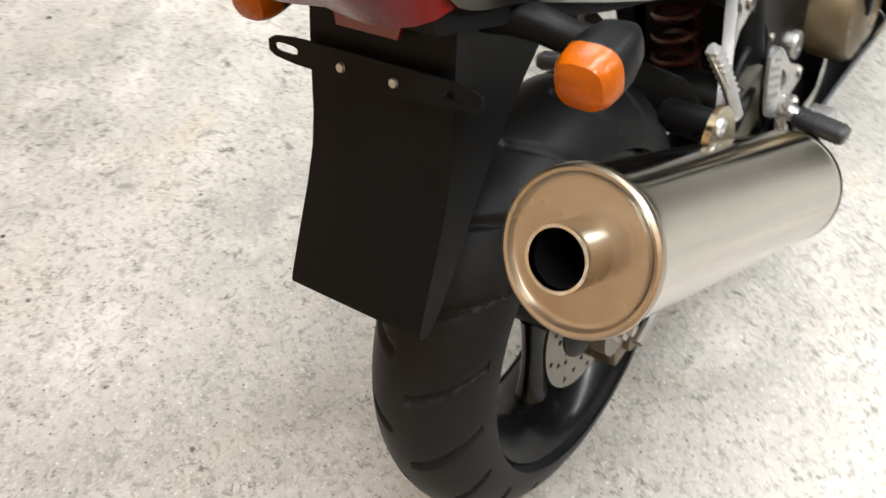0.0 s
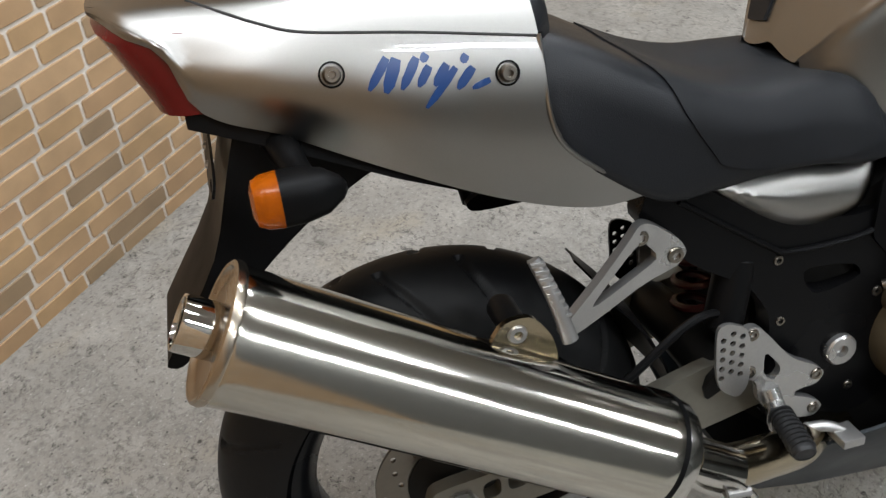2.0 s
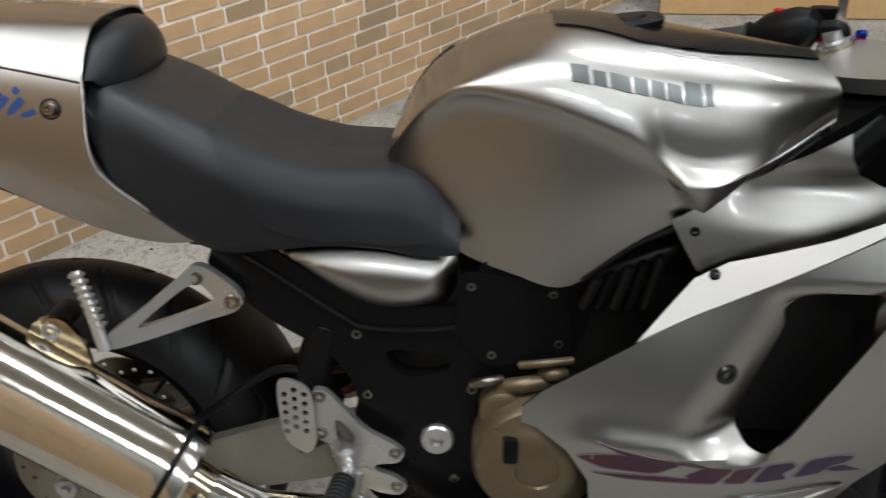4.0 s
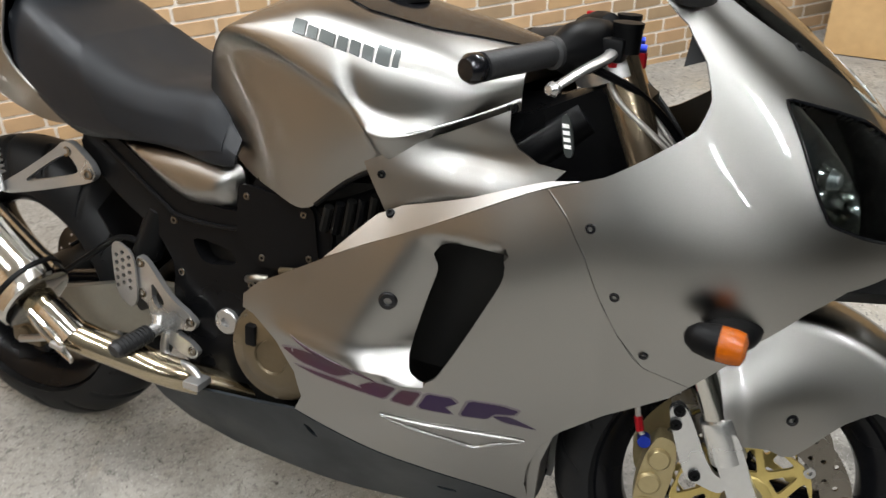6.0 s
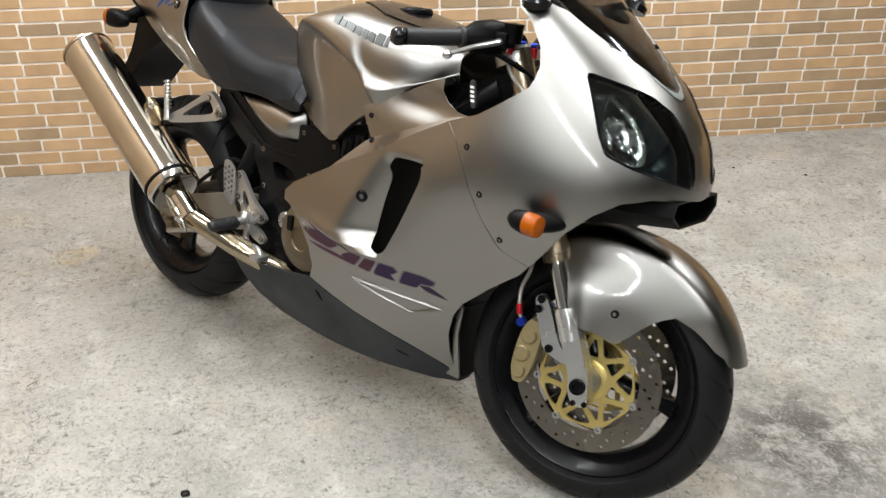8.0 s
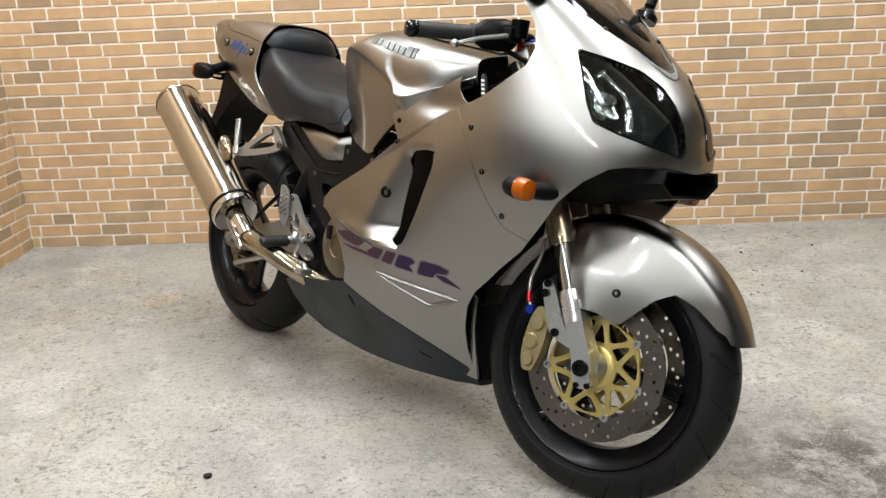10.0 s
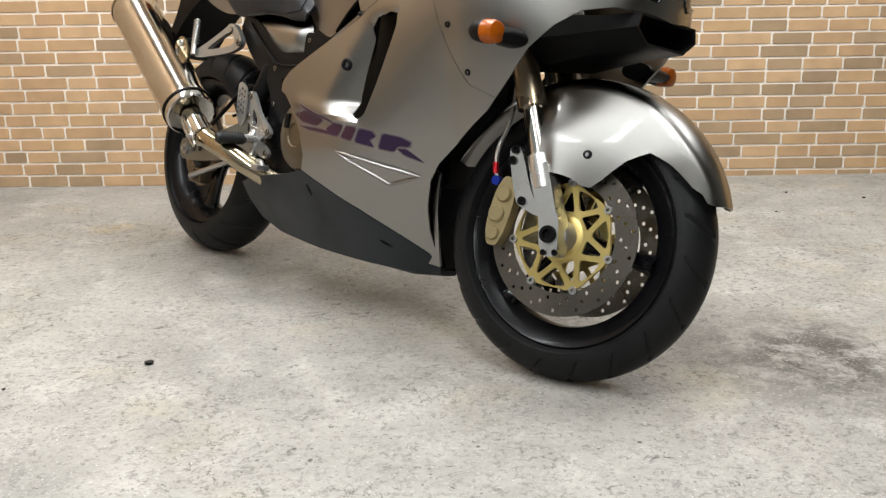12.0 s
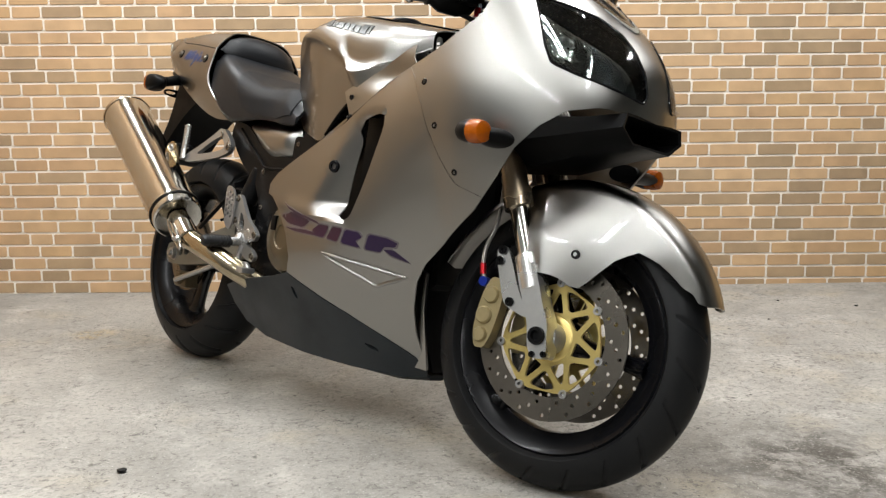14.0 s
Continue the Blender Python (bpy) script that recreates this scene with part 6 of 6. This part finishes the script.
# ---- pegs and their brackets ----
for k in (-1, 1):
    bm = slab(bmesh.new(), rounded([(0.116, 0.596), (0.126, 0.580), (0.200, 0.594), (0.286, 0.617), (0.300, 0.634), (0.290, 0.654), (0.252, 0.684), (0.234, 0.686), (0.221, 0.672), (0.17, 0.632)], 3), k * 0.132, k * 0.146,
              [rounded([(0.156, 0.603), (0.268, 0.630), (0.242, 0.664), (0.222, 0.655), (0.19, 0.631)], 3)], step=0.02, bevel=0.003)
    for v in bm.verts:
        v.co.y += k * 0.36 * max(0.0, 0.245 - v.co.x)
    bracket = bike_part("peg_hanger", bm, ALLOY if k < 0 else BLACK, "cast silver passenger peg hanger" if k < 0 else "black passenger peg hanger")
    for x, z in ((0.238, 0.668), (0.284, 0.634)):
        screw((x, k * 0.146, z), (0, k, 0), 0.0095, STEEL, bracket, "hanger_bolt")
    bm = sweep(bmesh.new(), [(0.128, k * 0.198, 0.588), (0.114, k * 0.190, 0.640), (0.096, k * 0.178, 0.690)], [0.010, 0.0085, 0.0075], 10, squash=0.75)
    bike_part("passenger_peg", bm, ALLOY if k < 0 else BLACK, "folded toothed passenger peg", bracket)
    for i in range(8):
        t = i / 7
        bm = block(bmesh.new(), (0.114 - 0.024 * t, k * (0.192 - 0.012 * t) - 0.007, 0.622 + 0.064 * t - 0.0022), (0.131 - 0.024 * t, k * (0.192 - 0.012 * t) + 0.007, 0.622 + 0.064 * t + 0.0022), 0.001)
        bike_part("peg_tooth", bm, ALLOY if k < 0 else BLACK, "", bracket)
    plate = rounded([(0.335, 0.523), (0.352, 0.528), (0.384, 0.512), (0.388, 0.425), (0.372, 0.405), (0.340, 0.430)], 3)
    dots = [[(0.346 + 0.0135 * c + 0.0042 * math.cos(q), 0.445 + 0.0145 * r + 0.007 * (c % 2) + 0.0042 * math.sin(q)) for q in [2 * math.pi * j / 10 for j in range(10)]] for c in range(3) for r in range(5)]
    heel = bike_part("heel_plate", slab(bmesh.new(), plate, k * 0.156, k * 0.161, dots, step=0.008), ALLOY if k < 0 else BLACK, "perforated aluminium heel plate" if k < 0 else "perforated black heel plate")
    bm = slab(bmesh.new(), rounded([(0.380, 0.506), (0.402, 0.506), (0.452, 0.442), (0.490, 0.421), (0.508, 0.405), (0.498, 0.388), (0.466, 0.386), (0.462, 0.376), (0.490, 0.366), (0.511, 0.349), (0.498, 0.332), (0.462, 0.340), (0.424, 0.364), (0.408, 0.386), (0.404, 0.418), (0.381, 0.430)], 3), k * 0.142, k * 0.153,
              [rounded([(0.412, 0.466), (0.441, 0.430), (0.430, 0.412), (0.413, 0.425)], 3)], step=0.02, bevel=0.003)
    rest = bike_part("footrest_bracket", bm, ALLOY, "cast silver footrest bracket")
    for x, z in ((0.494, 0.405), (0.495, 0.348), (0.392, 0.495), (0.392, 0.437)):
        screw((x, k * 0.153, z), (0, k, 0), 0.008, STEEL, rest, "footrest_bolt")
    bm = sweep(bmesh.new(), [(0.430, k * 0.152, 0.384), (0.425, k * 0.180, 0.378)], 0.012, 12)
    sweep(bm, [(0.425, k * 0.150, 0.40), (0.428, k * 0.158, 0.385)], 0.013, 10)
    bike_part("peg_joint", bm, ALLOY, "", rest)
    bm = sweep(bmesh.new(), [(0.425, k * 0.176, 0.378), (0.420, k * 0.206, 0.377), (0.413, k * 0.248, 0.374), (0.412, k * 0.254, 0.3735)], [0.0130, 0.0160, 0.0160, 0.0115], 16, squash=0.85)
    bike_part("footpeg", bm, GRIP, "black rubber footpeg", rest)
    for i in range(9):
        t = i / 8
        p = Vector((0.424, k * 0.183, 0.378)).lerp(Vector((0.414, k * 0.245, 0.374)), t)
        bm = lathe(bmesh.new(), [(0.0150, -0.0015), (0.0170, -0.001), (0.0170, 0.001), (0.0150, 0.0015)], p, (-0.16, k * 0.98, -0.06), 14)
        bike_part("peg_rib", bm, GRIP, "", rest)
bm = sweep(bmesh.new(), [(0.44, -0.150, 0.372), (0.435, -0.155, 0.335), (0.46, -0.160, 0.325), (0.505, -0.170, 0.325), (0.53, -0.178, 0.314)], [0.009, 0.008, 0.007, 0.008, 0.007], 10)
block(bm, (0.512, -0.204, 0.306), (0.545, -0.166, 0.320), 0.003)
bike_part("brake_pedal", bm, ALLOY, "silver rear brake pedal")
bm = sweep(bmesh.new(), [(0.44, 0.150, 0.372), (0.52, 0.160, 0.33), (0.59, 0.170, 0.325)], 0.007, 8)
bike_part("gear_lever", bm, ALLOY)

# ---- handlebars ----
TOPS = lambda y, t=0.64: FRONT @ (RAKE * t + Vector((0, y, 0)))
for k in (-1, 1):
    root = TOPS(k * 0.103, 0.69) + Vector((0, 0, 0.034))
    m3 = FRONT.to_3x3()
    d = (m3 @ Vector((-0.595, k * 0.79, -0.14))).normalized()
    inner_end = root + d * 0.055
    bar = bike_part("handlebar", sweep(bmesh.new(), [root + Vector((0, 0, -0.03)), root + Vector((0, 0, -0.004)), inner_end, root + d * 0.27], 0.011, 12), BLACK, "black clip-on handlebar")
    g0, g1 = root + d * 0.135, root + d * 0.258
    prof = [(0.0, 0.0), (0.021, 0.0), (0.021, 0.006), (0.0165, 0.009)] + [(0.0165 + 0.0008 * (i % 2), 0.012 + 0.0045 * i) for i in range(22)] + [(0.0165, 0.114), (0.0175, 0.118), (0.0175, 0.123), (0.0, 0.123)]
    bike_part("grip", lathe(bmesh.new(), prof, g0, d, 20), GRIP, "ribbed black rubber grip", bar)
    bike_part("bar_end", lathe(bmesh.new(), [(0.0, 0.0), (0.014, 0.0), (0.018, 0.006), (0.018, 0.018), (0.013, 0.026), (0.0, 0.028)], g1, d, 20), GLOSS, "", bar)
    sw = loft(bmesh.new(), [[root + d * h + (Vector((0, 0, 1)) * math.sin(t) * a + d.cross(Vector((0, 0, 1))) * math.cos(t) * b) for t in [2 * math.pi * i / 14 for i in range(14)]] for h, a, b in ((0.030, 0.014, 0.016), (0.042, 0.030, 0.026), (0.070, 0.036, 0.030), (0.110, 0.032, 0.028), (0.133, 0.018, 0.018))])
    bike_part("switch_pod", sw, BLACK, "", bar)
    if k > 0:
        bm = block(bmesh.new(), (-0.007, -0.007, -0.004), (0.007, 0.007, 0.004), 0.002)
        bike_part("kill_switch", moved(bm, Matrix.Translation(root + d * 0.095 + Vector((0, 0, 0.032)))), REDANO, "red kill switch", bar)
    f = m3 @ Vector((1, 0, 0))
    lever = [root + d * 0.075 + f * 0.030 + Vector((0, 0, 0.004)), root + d * 0.11 + f * 0.052 + Vector((0, 0, -0.002)), root + d * 0.17 + f * 0.060 + Vector((0, 0, -0.010)), root + d * 0.225 + f * 0.062 + Vector((0, 0, -0.024))]
    bike_part("lever", sweep(bmesh.new(), lever, [0.010, 0.0085, 0.007, 0.006], 10, squash=0.7), ALLOY, "silver hand lever with a ball end", bar)
    bike_part("lever_ball", lathe(bmesh.new(), [(0.0, -0.010), (0.006, -0.008), (0.0095, 0.0), (0.006, 0.008), (0.0, 0.010)], lever[-1], d, 14), ALLOY, "", bar)
    bm = block(bmesh.new(), (-0.022, -0.018, -0.014), (0.022, 0.018, 0.016), 0.005)
    res = bike_part("master_cylinder", moved(bm, Matrix.Translation(root + d * 0.078 + f * 0.030 + Vector((0, 0, 0.0)))), BLACK, "black master cylinder", bar)
    bm = lathe(bmesh.new(), [(0.0, 0.0), (0.018, 0.0), (0.019, 0.03), (0.020, 0.032), (0.020, 0.038), (0.0, 0.040)], root + d * 0.070 + f * 0.046 + Vector((0, 0, -0.004)), (0, 0, 1), 20)
    bike_part("fluid_reservoir", bm, BLACK, "", bar)
    top_y = k * 0.06
    for i, (yy, col) in enumerate(((0.128, REDANO), (0.110, REDANO), (0.092, REDANO))):
        s0 = root + f * (-0.010 + 0.018 * i) + Vector((0, 0, -0.024)) - m3 @ Vector((0, k * (0.103 - yy), 0))
        hose = [s0, s0 + Vector((0.01, 0, -0.05)), TOPS(k * yy, 0.55) + f * 0.05, TOPS(k * yy, 0.45) + f * 0.045]
        h = bike_part("brake_hose", sweep(bmesh.new(), hose, 0.0048, 8), HOSE, "braided steel hose")
        bike_part("hose_union", sweep(bmesh.new(), [s0 + Vector((0, 0, 0.008)), s0 + Vector((0.001, 0, -0.012))], 0.0076, 8), col, "anodised hose union", h)
        bike_part("banjo_bolt", lathe(bmesh.new(), [(0.0, -0.006), (0.006, -0.006), (0.006, 0.006), (0.0, 0.006)], s0 + Vector((0, 0, 0.013)), f, 12), BLUEANO if i else ALLOY, "", h)
    cable = [root + d * 0.07 + Vector((0, 0, -0.025)), root + d * 0.02 + f * 0.05 + Vector((0, 0, -0.07)), TOPS(k * 0.05, 0.56) + f * 0.06, TOPS(k * 0.03, 0.46) + f * 0.06]
    bike_part("control_cable", sweep(bmesh.new(), cable, 0.0055, 8), BLACK, "black control cable")
yoke = slab(bmesh.new(), rounded([(-0.05, -0.13), (0.02, -0.135), (0.035, 0.0), (0.02, 0.135), (-0.05, 0.13), (-0.075, 0.0)], 3), -0.011, 0.011, bevel=0.004)
ym = Matrix(((AHEAD.x, RAKE.x, 0, 0), (0, 0, 1, 0), (AHEAD.z, RAKE.z, 0, 0), (0, 0, 0, 1)))
bike_part("top_yoke", moved(moved(yoke, Matrix.Translation((0, 0.685, 0)) ), FRONT @ ym), ALLOY, "silver top yoke")
bm = bmesh.new()
loft(bm, [[(x, -w, z0), (x, w, z0), (x, w, z1), (x, -w, z1)] for x, w, z0, z1 in ((0.95, 0.08, 0.74, 0.84), (1.05, 0.085, 0.72, 0.85), (1.15, 0.06, 0.70, 0.90), (1.20, 0.045, 0.66, 0.88))])
bike_part("steering_head", bm, FRAME)
bm = slab(bmesh.new(), rounded([(1.115, 0.875), (1.128, 0.877), (1.140, 0.822), (1.126, 0.818)], 3, 0.4), -0.166, -0.160, step=0.01)
tag = bike_part("key_tag", bm, BADGE, "grey plate tag beside the fork")
for i in range(4):
    z = 0.832 + 0.009 * i
    bm = slab(bmesh.new(), [(1.124 - 0.2 * (z - 0.84), z), (1.133 - 0.2 * (z - 0.84), z), (1.132 - 0.2 * (z - 0.84), z + 0.005), (1.123 - 0.2 * (z - 0.84), z + 0.005)], -0.1672, -0.1660, step=0.01)
    bike_part("tag_mark", bm, WHITE, "", tag)


# ---- bits on the floor ----
def crumb(x, y, r, seed):
    rnd = random.Random(seed)
    bm = bmesh.new()
    bmesh.ops.create_icosphere(bm, subdivisions=2, radius=r)
    for v in bm.verts:
        v.co *= 1 + rnd.uniform(-0.25, 0.25)
        v.co.z *= 0.45
    low = min(v.co.z for v in bm.verts)
    for v in bm.verts:
        v.co.z -= low
    ob = part("grit", bm, ENGINE)
    ob.location = (x, y, 0.0)
    return tagged(ob, "small dark crumb of grit on the concrete", "grit", "crumbs on the floor")


for i, (x, y, r) in enumerate(((0.07, -1.034, 0.010), (-0.19, -1.16, 0.004), (1.75, 0.55, 0.006), (2.05, 0.62, 0.005), (1.9, 0.3, 0.004), (2.3, 0.5, 0.006), (0.55, 0.80, 0.004), (1.2, 0.75, 0.005))):
    crumb(x, y, r, i)

# ---- bricks, last ----
ROW, JOINT = 0.0522, 0.0088
SIZES = [0.098, 0.122, 0.138, 0.150, 0.168, 0.202]


def brick_faces(w, h, d=0.004, r=0.004):
    """Points and faces of a brick face w by h with softened corners, standing d proud; x along, y out of the wall."""
    ring = [(r, 0), (w - r, 0), (w, r), (w, h - r), (w - r, h), (r, h), (0, h - r), (0, r)]
    c = 0.0012
    inner = [(min(max(x, c), w - c), min(max(y, c), h - c)) for x, y in ring]
    pts = [(x, 0.0, y) for x, y in ring] + [(x, -d * 0.7, y) for x, y in ring] + [(x, -d, y) for x, y in inner]
    n = 8
    faces = [tuple(range(2 * n, 3 * n))]
    for k in (0, n):
        faces += [(k + i, k + (i + 1) % n, k + n + (i + 1) % n, k + n + i) for i in range(n)]
    return pts, faces


def brick_mesh(w):
    pts, faces = brick_faces(w - JOINT, ROW - JOINT)
    me = bpy.data.meshes.new("brick")
    me.from_pydata(pts, [], faces)
    me.materials.append(BRICK)
    return me


MESHES = {w: brick_mesh(w) for w in SIZES}


def courses(length, height, seed):
    """Start, width and course of every brick on a wall of this length."""
    rnd = random.Random(seed)
    out = []
    for row in range(int(height / ROW) + 1):
        x = -rnd.choice((0.0, 0.05, 0.09, 0.13))
        while x < length:
            w = rnd.choices(SIZES, (1, 2, 4, 5, 4, 2))[0]
            out.append((x, w, row))
            x += w
    return out


def lay(wall, at, seed, length, near, level):
    """Bricks on a wall; at(along, up) gives the place of a brick's corner. Those in the stretch named near are single pieces."""
    pts, faces, count = [], [], 0
    rot = at(0, 0).to_3x3().to_4x4()
    for x, w, row in courses(length, CEILING - ROW, seed):
        if x < 0 or x + w > length:
            if x < 0:
                w, x = w + x, 0.0
            w = min(w, length - x)
            if w < 0.03:
                continue
            single = False
        else:
            single = near(x, row * ROW) and count < 290
        m = at(x + JOINT / 2, row * ROW + JOINT / 2 + level(x))
        if single:
            ob = new("brick", MESHES[w])
            ob.parent = wall
            ob.matrix_world = m
            count += 1
        else:
            p, f = brick_faces(w - JOINT, ROW - JOINT)
            k = len(pts)
            pts += [tuple(m @ Vector(q)) for q in p]
            faces += [tuple(k + i for i in g) for g in f]
    me = bpy.data.meshes.new("brickwork")
    me.from_pydata(pts, [], faces)
    me.materials.append(BRICKS)
    ob = new("brickwork", me)
    ob.parent = wall
    tagged(ob, "tan and brown bricks beyond the nearest ones", kind="stuff")


lay(WALLS["wall_north"], lambda u, h: pose(WEST + u, NORTH, h, 0, 0, 0), 11, EAST - WEST, lambda x, h: 0.1 < x < 2.4 and h < 1.0, lambda x: 0.002 - 0.0085 * x)
lay(WALLS["wall_west"], lambda u, h: pose(WEST, BRICK_END + u, h, 0, 0, 90), 5, NORTH - BRICK_END, lambda x, h: x > NORTH - BRICK_END - 1.3 and h < 0.9, lambda x: 0.002)
